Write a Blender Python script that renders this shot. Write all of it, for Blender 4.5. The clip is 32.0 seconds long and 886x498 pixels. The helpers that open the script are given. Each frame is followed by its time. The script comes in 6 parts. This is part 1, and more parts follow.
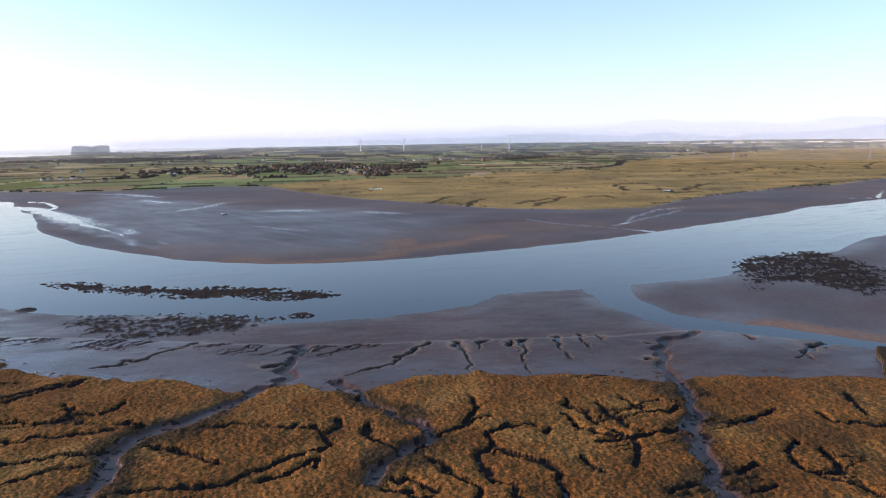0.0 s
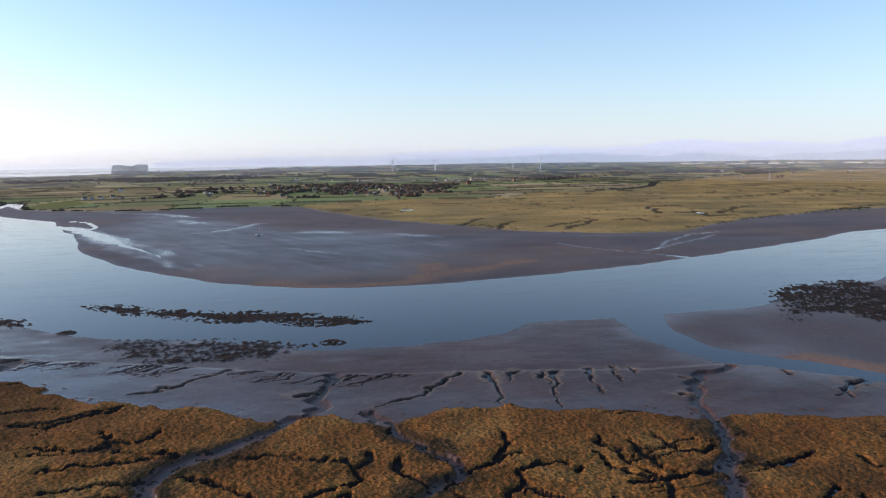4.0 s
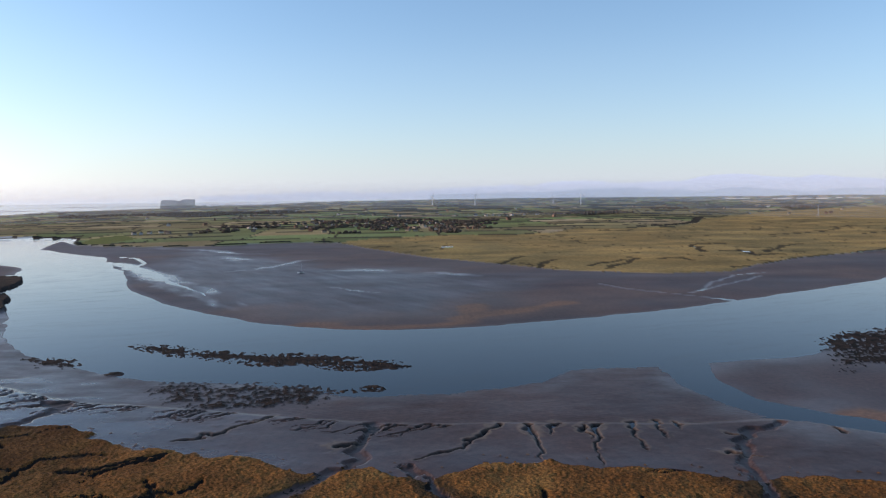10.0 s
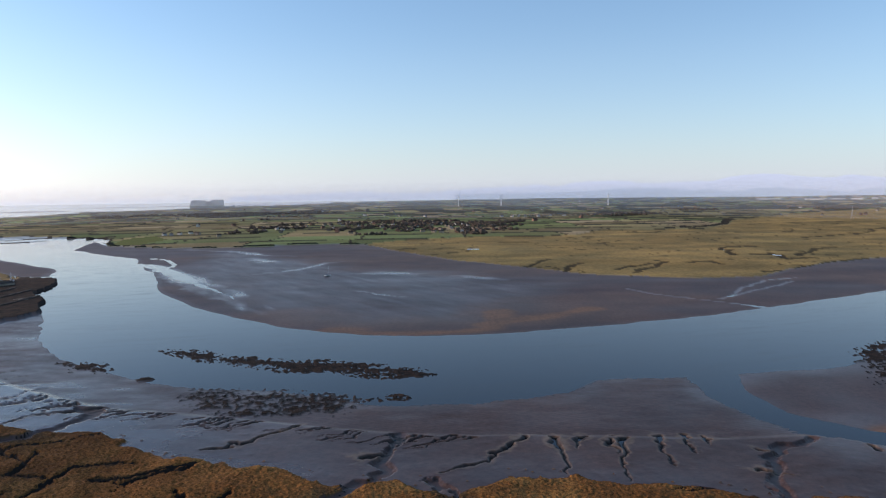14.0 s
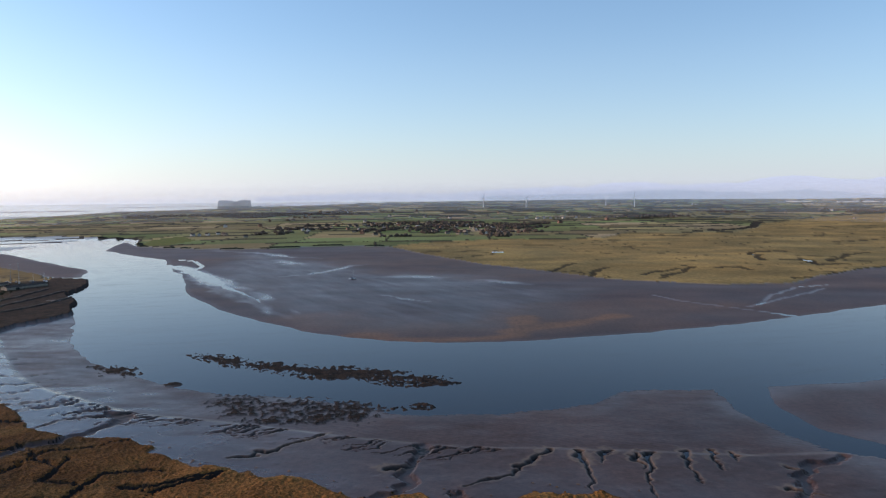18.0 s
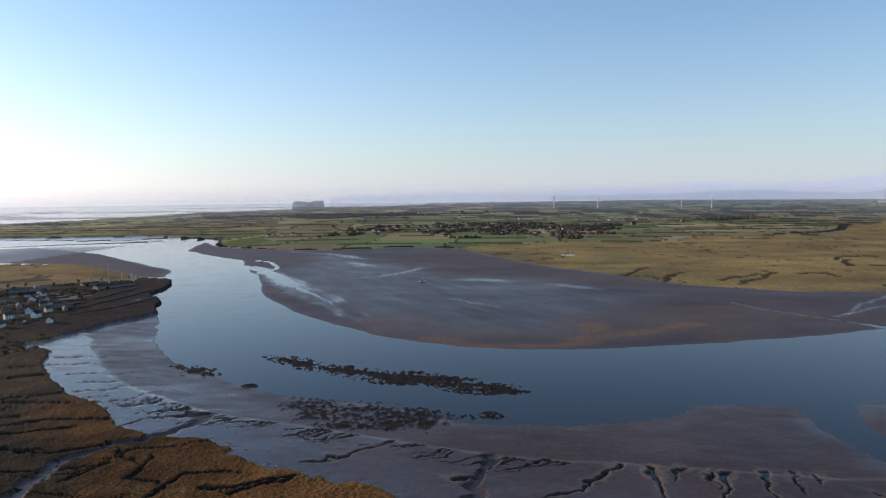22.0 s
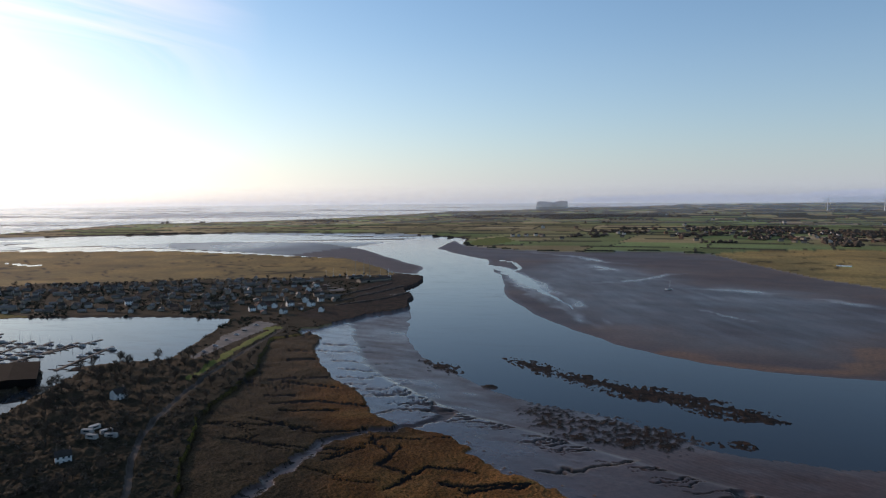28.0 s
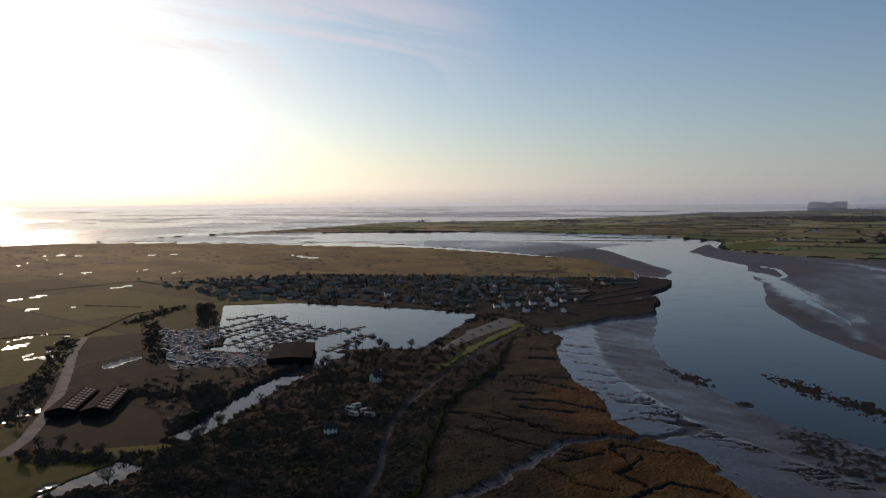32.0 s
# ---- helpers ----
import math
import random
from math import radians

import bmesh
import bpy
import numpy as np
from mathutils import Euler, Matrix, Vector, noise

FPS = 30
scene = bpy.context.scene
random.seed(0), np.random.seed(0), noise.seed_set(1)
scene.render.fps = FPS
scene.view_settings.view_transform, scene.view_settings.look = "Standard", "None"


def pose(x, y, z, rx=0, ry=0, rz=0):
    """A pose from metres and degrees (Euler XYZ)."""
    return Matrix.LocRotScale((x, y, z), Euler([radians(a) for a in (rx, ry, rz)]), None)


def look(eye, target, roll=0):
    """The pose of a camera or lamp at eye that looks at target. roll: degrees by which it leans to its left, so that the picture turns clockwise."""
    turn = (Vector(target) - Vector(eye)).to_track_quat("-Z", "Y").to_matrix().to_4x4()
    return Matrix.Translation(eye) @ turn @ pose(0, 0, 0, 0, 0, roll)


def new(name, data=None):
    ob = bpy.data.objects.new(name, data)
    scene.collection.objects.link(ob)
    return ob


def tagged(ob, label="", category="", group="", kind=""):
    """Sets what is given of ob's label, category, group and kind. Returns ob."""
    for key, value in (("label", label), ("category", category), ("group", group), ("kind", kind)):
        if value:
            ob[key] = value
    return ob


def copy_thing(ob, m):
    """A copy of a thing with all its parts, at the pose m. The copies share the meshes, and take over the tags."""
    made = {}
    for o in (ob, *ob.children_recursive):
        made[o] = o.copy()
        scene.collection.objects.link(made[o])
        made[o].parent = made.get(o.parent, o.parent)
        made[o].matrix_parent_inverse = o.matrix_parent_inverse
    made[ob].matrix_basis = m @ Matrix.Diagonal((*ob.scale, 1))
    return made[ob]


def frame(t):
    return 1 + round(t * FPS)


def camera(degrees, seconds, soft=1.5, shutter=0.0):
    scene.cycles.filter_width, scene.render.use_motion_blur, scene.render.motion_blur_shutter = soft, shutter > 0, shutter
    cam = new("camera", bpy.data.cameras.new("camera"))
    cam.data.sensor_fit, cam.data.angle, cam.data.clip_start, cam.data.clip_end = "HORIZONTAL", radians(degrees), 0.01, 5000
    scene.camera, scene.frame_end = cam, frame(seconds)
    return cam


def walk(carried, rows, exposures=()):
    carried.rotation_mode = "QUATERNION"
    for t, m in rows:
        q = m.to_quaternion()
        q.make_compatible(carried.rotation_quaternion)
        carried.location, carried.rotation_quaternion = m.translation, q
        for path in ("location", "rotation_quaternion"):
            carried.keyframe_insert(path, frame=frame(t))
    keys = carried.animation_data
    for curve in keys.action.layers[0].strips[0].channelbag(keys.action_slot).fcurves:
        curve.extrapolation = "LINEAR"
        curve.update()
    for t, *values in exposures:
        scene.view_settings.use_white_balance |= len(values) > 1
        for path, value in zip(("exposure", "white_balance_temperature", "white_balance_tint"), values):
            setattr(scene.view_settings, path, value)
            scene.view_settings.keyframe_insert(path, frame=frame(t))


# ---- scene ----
cam = camera(64.9, 32.0, soft=1.2)
PATH = [
    (0, (0.968, -1.236, 91.974), (1.341, 0.704, 91.666), -0.7),
    (1, (0.563, -1.363, 93.353), (0.915, 0.582, 93.044), -0.7),
    (2, (0.493, -1.38, 94.764), (0.822, 0.568, 94.455), -0.8),
    (2.5, (0.479, -1.214, 95.253), (0.797, 0.736, 94.945), -0.7),
    (4.5, (0.44, -1.307, 98.122), (0.72, 0.66, 97.897), -0.7),
    (5, (0.532, -1.347, 98.679), (0.803, 0.625, 98.483), -0.8),
    (5.5, (0.457, -1.177, 99.306), (0.72, 0.798, 99.131), -0.7),
    (6, (0.489, -1.25, 99.891), (0.743, 0.728, 99.729), -0.7),
    (6.5, (0.336, -1.182, 100.447), (0.58, 0.797, 100.289), -0.7),
    (7, (0.287, -1.167, 100.953), (0.523, 0.813, 100.795), -0.7),
    (8, (0.35, -1.292, 102.242), (0.567, 0.69, 102.085), -0.7),
    (9, (-0.327, -1.633, 103.386), (-0.127, 0.35, 103.229), -0.5),
    (10, (0.157, -1.199, 104.891), (0.336, 0.786, 104.732), -0.6),
    (11, (0.118, -0.848, 106.223), (0.278, 1.14, 106.063), -0.6),
    (12, (0.072, -0.927, 107.548), (0.213, 1.062, 107.388), -0.6),
    (13, (0.071, -0.821, 108.961), (0.193, 1.169, 108.801), -0.6),
    (14, (0.214, -0.816, 110.331), (0.319, 1.175, 110.171), -0.6),
    (14.5, (0.229, -0.718, 110.815), (0.324, 1.273, 110.655), -0.6),
    (16.5, (0.266, -0.567, 113.66), (0.326, 1.426, 113.501), -0.5),
    (17, (0.082, -0.441, 114.096), (0.134, 1.552, 113.937), -0.5),
    (18, (-0.053, -0.255, 115.388), (-0.018, 1.738, 115.229), -0.4),
    (19, (0.02, -0.308, 116.691), (0.037, 1.686, 116.533), -0.5),
    (20, (0.161, -0.23, 118.143), (0.159, 1.764, 117.984), -0.5),
    (20.5, (0.15, -0.167, 118.628), (0.138, 1.827, 118.47), -0.4),
    (21, (0.007, -0.131, 119.065), (-0.05, 1.862, 118.907), -0.5),
    (21.5, (-0.077, 0.06, 119.545), (-0.188, 2.05, 119.388), -0.5),
    (22, (-0.113, 0.125, 120.063), (-0.277, 2.112, 119.905), -0.5),
    (22.5, (-0.053, 0.016, 120.557), (-0.265, 1.998, 120.4), -0.4),
    (23, (-0.006, -0.137, 120.988), (-0.266, 1.839, 120.831), -0.5),
    (24, (0.111, -0.535, 122.042), (-0.244, 1.427, 121.884), -0.5),
    (25, (0.278, -0.495, 123.167), (-0.172, 1.447, 123.008), -0.5),
    (25.5, (0.359, -0.201, 123.477), (-0.138, 1.73, 123.319), -0.5),
    (27.5, (-0.24, 2.412, 124.878), (-0.96, 4.271, 124.721), -0.5),
    (28, (-0.236, 2.742, 125.125), (-1.064, 4.556, 124.97), -0.4),
    (28.5, (0.021, 2.679, 125.276), (-0.896, 4.45, 125.121), -0.5),
    (29, (0.038, 2.636, 125.369), (-0.959, 4.362, 125.215), -0.5),
    (30, (-0.451, 3.307, 125.478), (-1.604, 4.934, 125.326), -0.5),
    (31, (-0.589, 4.015, 125.445), (-1.885, 5.531, 125.295), -0.5),
    (31.5, (-0.638, 4.009, 125.368), (-1.995, 5.47, 125.22), -0.6),
    (32, (-0.449, 4.05, 125.262), (-1.847, 5.473, 125.113), -0.5),
]
EXPO = [(0, 0.75, 6850, 35), (2.5, 0.72, 6850, 35), (5, 0.32, 6600, 31), (20.5, 0.18, 6600, 31), (25, 0.0, 6550, 30), (28, -0.2, 6600, 30), (32, -0.86, 6950, 32)]
walk(cam, [(t, look(eye, target, roll)) for t, eye, target, roll in PATH], exposures=EXPO)

# ---- daylight: low winter sun over the estuary, hazy blue sky ----
SUN_AZ, SUN_EL = 77.0, 14.0          # degrees to the left of the y axis, degrees up
world = bpy.data.worlds.new("sky")
scene.world = world
world.use_nodes = True
wn, wl = world.node_tree.nodes, world.node_tree.links
sky = wn.new("ShaderNodeTexSky")
sky.sky_type = "NISHITA"
sky.sun_disc = False
sky.sun_elevation = radians(SUN_EL)
sky.sun_rotation = radians(-SUN_AZ)
sky.altitude = 50
sky.air_density, sky.dust_density, sky.ozone_density = 1.0, 0.9, 3.2
# clear winter air: a little greener blue than the bare model
air = wn.new("ShaderNodeMix")
air.data_type, air.blend_type = "RGBA", "MULTIPLY"
air.inputs["Factor"].default_value, air.inputs["B"].default_value = 1.0, (0.80, 1.05, 1.0, 1)
wl.new(sky.outputs[0], air.inputs["A"]), wl.new(air.outputs["Result"], wn["Background"].inputs[0])
wn["Background"].inputs[1].default_value = 0.15
# even light of the hazy air
haze = wn.new("ShaderNodeBackground")
haze.inputs[0].default_value, haze.inputs[1].default_value = (0.57, 0.87, 1.0, 1), 0.10
both = wn.new("ShaderNodeAddShader")
wl.new(wn["Background"].outputs[0], both.inputs[0]), wl.new(haze.outputs[0], both.inputs[1])
wl.new(both.outputs[0], wn["World Output"].inputs[0])

sun_data = bpy.data.lights.new("sun", "SUN")
sun_data.energy, sun_data.angle, sun_data.color = 4.0, radians(0.6), (1.0, 0.81, 0.58)
sun = new("sun", sun_data)
sun_way = Vector((-math.sin(radians(SUN_AZ)) * math.cos(radians(SUN_EL)), math.cos(radians(SUN_AZ)) * math.cos(radians(SUN_EL)), math.sin(radians(SUN_EL))))
sun.matrix_world = look(sun_way * 300, (0, 0, 0))

# ---- plan helpers ----
EYE = 110.0


def far(X, Y):
    """Plan metres to the built place: true out to 2 km, drawn together beyond it to stay inside 5 km. Returns x, y, ground height, scale."""
    D = math.hypot(X, Y)
    if D <= 2000:
        return X, Y, 0.0, 1.0
    r = 2000 + 2980 * (1 - math.exp(-(D - 2000) / 4300))
    return X * r / D, Y * r / D, EYE * (1 - r / D), r / D


def far_np(X, Y):
    D = np.maximum(np.hypot(X, Y), 1e-6)
    r = np.where(D <= 2000, D, 2000 + 2980 * (1 - np.exp(-(np.maximum(D, 2000) - 2000) / 4300)))
    k = r / D
    return X * k, Y * k, EYE * (1 - k), k


def lattice(ix, iy, seed):
    n = ix.astype(np.uint32) * np.uint32(374761393) + iy.astype(np.uint32) * np.uint32(668265263) + np.uint32(seed * 144665)
    n = (n ^ (n >> np.uint32(13))) * np.uint32(1274126177)
    return ((n ^ (n >> np.uint32(16))) & np.uint32(0xFFFF)).astype(np.float32) / 65535.0


def vnoise(x, y, seed=0):
    x0, y0 = np.floor(x), np.floor(y)
    fx, fy = x - x0, y - y0
    fx, fy = fx * fx * fx * (fx * (fx * 6 - 15) + 10), fy * fy * fy * (fy * (fy * 6 - 15) + 10)
    x0, y0 = x0.astype(np.int32), y0.astype(np.int32)
    a, b = lattice(x0, y0, seed), lattice(x0 + 1, y0, seed)
    c, d = lattice(x0, y0 + 1, seed), lattice(x0 + 1, y0 + 1, seed)
    return (a + (b - a) * fx) * (1 - fy) + (c + (d - c) * fx) * fy


def fbm(x, y, size, octaves=4, seed=0):
    """Fractal noise about -1 to 1."""
    total, amp, norm, f = 0.0, 1.0, 0.0, 1.0 / size
    for o in range(octaves):
        ca, sa = math.cos(o * 1.1), math.sin(o * 1.1)
        total = total + amp * (2 * vnoise((x * ca - y * sa) * f + 17.3 * o, (x * sa + y * ca) * f - 9.1 * o, seed + o) - 1)
        norm += amp
        amp *= 0.5
        f *= 2.03
    return total / norm * 1.5


def line_dist(pts, X, Y, reach=80.0, along=False):
    """Distance to a polyline (reach where farther than that); with along also how far along it, 0 to 1."""
    out, pos = np.full(X.shape, reach), np.zeros(X.shape)
    p = np.array(pts, float)
    near = (X > p[:, 0].min() - reach) & (X < p[:, 0].max() + reach) & (Y > p[:, 1].min() - reach) & (Y < p[:, 1].max() + reach)
    if near.any():
        x, y = X[near], Y[near]
        best, where = np.full(x.shape, reach), np.zeros(x.shape)
        for i in range(len(p) - 1):
            a, b = p[i], p[i + 1]
            d = b - a
            s = np.clip(((x - a[0]) * d[0] + (y - a[1]) * d[1]) / max(d @ d, 1e-9), 0, 1)
            dist = np.hypot(x - a[0] - s * d[0], y - a[1] - s * d[1])
            closer = dist < best
            best = np.where(closer, dist, best)
            where = np.where(closer, (i + s) / (len(p) - 1), where)
        out[near], pos[near] = best, where
    return (out, pos) if along else out


def inside(pts, X, Y, reach=80.0):
    """Signed distance into a closed outline: positive inside, at most reach either way."""
    p = np.array(list(pts) + [pts[0]], float)
    sign = np.zeros(X.shape, bool)
    box = (X >= p[:, 0].min()) & (X <= p[:, 0].max()) & (Y >= p[:, 1].min()) & (Y <= p[:, 1].max())
    x, y = X[box], Y[box]
    odd = np.zeros(x.shape, bool)
    for (x0, y0), (x1, y1) in zip(p[:-1], p[1:]):
        if y0 != y1:
            odd ^= ((y0 > y) != (y1 > y)) & (x < (x1 - x0) * (y - y0) / (y1 - y0) + x0)
    sign[box] = odd
    d = line_dist(p, X, Y, reach)
    return np.where(sign, d, -d)


def smooth(a, b, v):
    s = np.clip((v - a) / (b - a), 0, 1)
    return s * s * (3 - 2 * s)


# ---- materials ----
def material(name, base, rough=0.9, vary=0.25, grain=2.0, patch=40.0, bump=0.0, bump_size=0.5, second=None, metal=0.0, spec=0.5, attr=None, wet=None, tint=None, span=0.25):
    """A procedural surface: two colours mixed by patches, darkened and lightened by grain, with fine relief."""
    m = bpy.data.materials.new(name)
    m.use_nodes = True
    n, l = m.node_tree.nodes, m.node_tree.links
    b = n["Principled BSDF"]
    geo = n.new("ShaderNodeNewGeometry")
    pos = geo.outputs["Position"]
    big = n.new("ShaderNodeTexNoise")
    big.inputs["Scale"].default_value, big.inputs["Detail"].default_value = 1.0 / patch, 5
    small = n.new("ShaderNodeTexNoise")
    small.inputs["Scale"].default_value, small.inputs["Detail"].default_value = 1.0 / grain, 6
    small.inputs["Roughness"].default_value = 0.65
    l.new(pos, big.inputs["Vector"]), l.new(pos, small.inputs["Vector"])
    ramp = n.new("ShaderNodeMapRange")
    ramp.inputs[1].default_value, ramp.inputs[2].default_value = 0.38, 0.62
    l.new(big.outputs[0], ramp.inputs[0])
    mix = n.new("ShaderNodeMix")
    mix.data_type = "RGBA"
    mix.inputs["A"].default_value = (*base, 1)
    mix.inputs["B"].default_value = (*(second or [c * 0.75 for c in base]), 1)
    l.new(ramp.outputs[0], mix.inputs["Factor"])
    colour = mix.outputs["Result"]
    if attr:
        at = n.new("ShaderNodeAttribute")
        at.attribute_name = attr
        mm = n.new("ShaderNodeMix")
        mm.data_type, mm.blend_type = "RGBA", "MULTIPLY"
        mm.inputs["Factor"].default_value = 1.0
        l.new(colour, mm.inputs["A"]), l.new(at.outputs["Color"], mm.inputs["B"])
        colour = mm.outputs["Result"]
    if tint:
        info = n.new("ShaderNodeObjectInfo")
        tr = n.new("ShaderNodeMapRange")
        tr.inputs[3].default_value, tr.inputs[4].default_value = 1 - tint, 1 + tint
        l.new(info.outputs["Random"], tr.inputs[0])
        tv = n.new("ShaderNodeHueSaturation")
        l.new(colour, tv.inputs["Color"]), l.new(tr.outputs[0], tv.inputs["Value"])
        colour = tv.outputs["Color"]
    g = n.new("ShaderNodeMapRange")
    g.inputs[1].default_value, g.inputs[2].default_value = 0.5 - span, 0.5 + span
    g.inputs[3].default_value, g.inputs[4].default_value = 1 - vary, 1 + vary
    l.new(small.outputs[0], g.inputs[0])
    hsv = n.new("ShaderNodeHueSaturation")
    l.new(colour, hsv.inputs["Color"]), l.new(g.outputs[0], hsv.inputs["Value"])
    l.new(hsv.outputs["Color"], b.inputs["Base Color"])
    b.inputs["Roughness"].default_value, b.inputs["Metallic"].default_value = rough, metal
    b.inputs["Specular IOR Level"].default_value = spec
    if wet:
        sp = n.new("ShaderNodeMapRange")
        sp.inputs[3].default_value, sp.inputs[4].default_value = spec, 0.36
        at = n.new("ShaderNodeAttribute")
        at.attribute_name = wet
        rr = n.new("ShaderNodeMapRange")
        rr.inputs[3].default_value, rr.inputs[4].default_value = rough, 0.14
        l.new(at.outputs["Fac"], rr.inputs[0]), l.new(rr.outputs[0], b.inputs["Roughness"])
        l.new(at.outputs["Fac"], sp.inputs[0]), l.new(sp.outputs[0], b.inputs["Specular IOR Level"])
    if bump:
        bn = n.new("ShaderNodeTexNoise")
        bn.inputs["Scale"].default_value, bn.inputs["Detail"].default_value = 1.0 / bump_size, 5
        l.new(pos, bn.inputs["Vector"])
        bu = n.new("ShaderNodeBump")
        bu.inputs["Strength"].default_value, bu.inputs["Distance"].default_value = 1.0, bump
        l.new(bn.outputs[0], bu.inputs["Height"]), l.new(bu.outputs[0], b.inputs["Normal"])
    return m


def water_material(name, deep, rough=0.06, wave=0.02, wave_size=(6.0, 2.5), ruffle=1.0, spec=0.27):
    m = bpy.data.materials.new(name)
    m.use_nodes = True
    n, l = m.node_tree.nodes, m.node_tree.links
    b = n["Principled BSDF"]
    geo = n.new("ShaderNodeNewGeometry")
    mp = n.new("ShaderNodeMapping")
    mp.inputs["Scale"].default_value = (1 / wave_size[0], 1 / wave_size[1], 1)
    mp.inputs["Rotation"].default_value = (0, 0, radians(25))
    l.new(geo.outputs["Position"], mp.inputs["Vector"])
    t = n.new("ShaderNodeTexNoise")
    t.inputs["Scale"].default_value, t.inputs["Detail"].default_value = 1.0, 3
    l.new(mp.outputs[0], t.inputs["Vector"])
    bu = n.new("ShaderNodeBump")
    bu.inputs["Distance"].default_value = wave
    l.new(t.outputs[0], bu.inputs["Height"]), l.new(bu.outputs[0], b.inputs["Normal"])
    # calm and ruffled lanes on the water
    lanes = n.new("ShaderNodeTexNoise")
    lm = n.new("ShaderNodeMapping")
    lm.vector_type = "TEXTURE"
    lm.inputs["Scale"].default_value = (260, 38, 1)
    lm.inputs["Rotation"].default_value = (0, 0, radians(16))
    l.new(geo.outputs["Position"], lm.inputs["Vector"]), l.new(lm.outputs[0], lanes.inputs["Vector"])
    lanes.inputs["Detail"].default_value, lanes.inputs["Distortion"].default_value = 4, 1.2
    stir = n.new("ShaderNodeMapRange")
    stir.inputs[1].default_value, stir.inputs[2].default_value, stir.inputs[3].default_value, stir.inputs[4].default_value = 0.44, 0.62, 0.15, ruffle
    l.new(lanes.outputs[0], stir.inputs[0]), l.new(stir.outputs[0], bu.inputs["Strength"])
    rr = n.new("ShaderNodeMapRange")
    rr.inputs[1].default_value, rr.inputs[2].default_value = 0.42, 0.64
    rr.inputs[3].default_value, rr.inputs[4].default_value = rough, rough * 4.5
    l.new(lanes.outputs[0], rr.inputs[0]), l.new(rr.outputs[0], b.inputs["Roughness"])
    b.inputs["Base Color"].default_value = (*deep, 1)
    b.inputs["IOR"].default_value = 1.33
    b.inputs["Specular IOR Level"].default_value = spec
    return m


M_BED = material("bed_mud_and_creek_shade", (0.026, 0.019, 0.015), 0.85, spec=0.12)
M_MUD = material("wet_mud", (1.0, 1.0, 1.0), 0.6, 0.42, 3.0, 45, 0.04, 0.9, (0.72, 0.76, 0.82), wet="wet", spec=0.15, attr="cover")
M_MARSH = material("winter_salt_marsh", (1.0, 1.0, 1.0), 0.95, 0.8, 0.8, 22, 0.15, 0.5, (0.66, 0.64, 0.66), spec=0.1, attr="cover", span=0.17)
M_GOLD = material("grazed_salt_marsh", (1.0, 1.0, 1.0), 0.95, 0.4, 6.0, 90, 0.0, 1.0, (0.66, 0.72, 0.80), spec=0.1, attr="cover")
M_FIELD = material("farm_fields", (0.9, 0.9, 0.9), 0.95, 0.25, 9.0, 120, 0.0, 1.0, (0.75, 0.72, 0.68), spec=0.1, attr="cover")
M_SCRUB = material("winter_scrub", (0.050, 0.036, 0.022), 0.95, 0.5, 1.5, 14, 0.4, 1.2, (0.032, 0.025, 0.015), spec=0.05)
M_SAND = material("tidal_sand", (0.12, 0.10, 0.085), 0.4, 0.15, 14, 200, 0.0, 1.0, (0.15, 0.13, 0.115), wet="wet")
M_SKEAR = material("weedy_stone_bed", (0.048, 0.029, 0.020), 0.9, 0.7, 1.0, 6, 0.2, 0.6, (0.014, 0.011, 0.009), spec=0.06)
M_PUDDLE = water_material("flood_water", (0.06, 0.055, 0.05), 0.05, 0.002)
M_BUILT = material("yard_gravel", (0.12, 0.105, 0.095), 0.9, 0.3, 2.0, 12, 0.0, 1.0, (0.07, 0.062, 0.055))
M_LAWN = material("mown_grass", (0.10, 0.12, 0.022), 0.95, 0.25, 2.0, 10, 0.1, 0.5, (0.13, 0.13, 0.03), spec=0.1)
M_PALE = material("earth_track", (0.085, 0.064, 0.050), 0.85, 0.2, 5, 40, 0.0, 1.0, (0.055, 0.042, 0.033), spec=0.15)
GROUND_MATS = [M_BED, M_MUD, M_MARSH, M_GOLD, M_FIELD, M_SCRUB, M_SAND, M_SKEAR, M_PUDDLE, M_BUILT, M_LAWN, M_PALE]
BED, MUD, MARSH, GOLD, FIELD, SCRUB, SAND, SKEAR, PUDDLE, BUILT, LAWN, PALE = range(12)
M_WATER = water_material("estuary_water", (0.010, 0.008, 0.012), 0.035, 0.012, ruffle=1.6, spec=0.32)
M_BASIN = water_material("basin_water", (0.03, 0.032, 0.035), 0.04, 0.003)

# ---- outlines of the shores, in metres ----
MARSH_EDGE = [(212, 215), (195, 220), (178, 223), (162, 231), (145, 232), (130, 229), (121, 238), (111, 243), (93, 247), (82, 247), (73, 251), (65, 259), (61, 254), (51, 254), (39, 259), (31, 253), (22, 249), (14, 244), (1, 254), (-5, 260), (-13, 257), (-21, 253), (-33, 257), (-42, 265), (-55, 275), (-68, 277), (-84, 283), (-93, 287), (-103, 289), (-111, 296), (-128, 307), (-127, 313), (-153, 325), (-163, 327), (-178, 328), (-200, 339), (-213, 357), (-237, 380), (-258, 393), (-289, 422), (-326, 467), (-348, 506), (-377, 527)]
MARSH_INNER = [(-370, 506), (-381, 480), (-326, 392), (-301, 333), (-286, 297), (-241, 238), (-206, 197)]
SHORE_S = [(-346, 675), (-312, 600), (-283, 550), (-251, 501), (-222, 466), (-180, 430), (-154, 412), (-141, 406), (-120, 396), (-74, 388), (-46, 374), (-22, 357), (6, 355), (37, 357), (62, 361), (90, 372), (110, 394), (138, 398), (166, 397), (163, 370), (162, 348), (168, 318), (178, 299), (198, 281), (220, 266), (238, 246)]
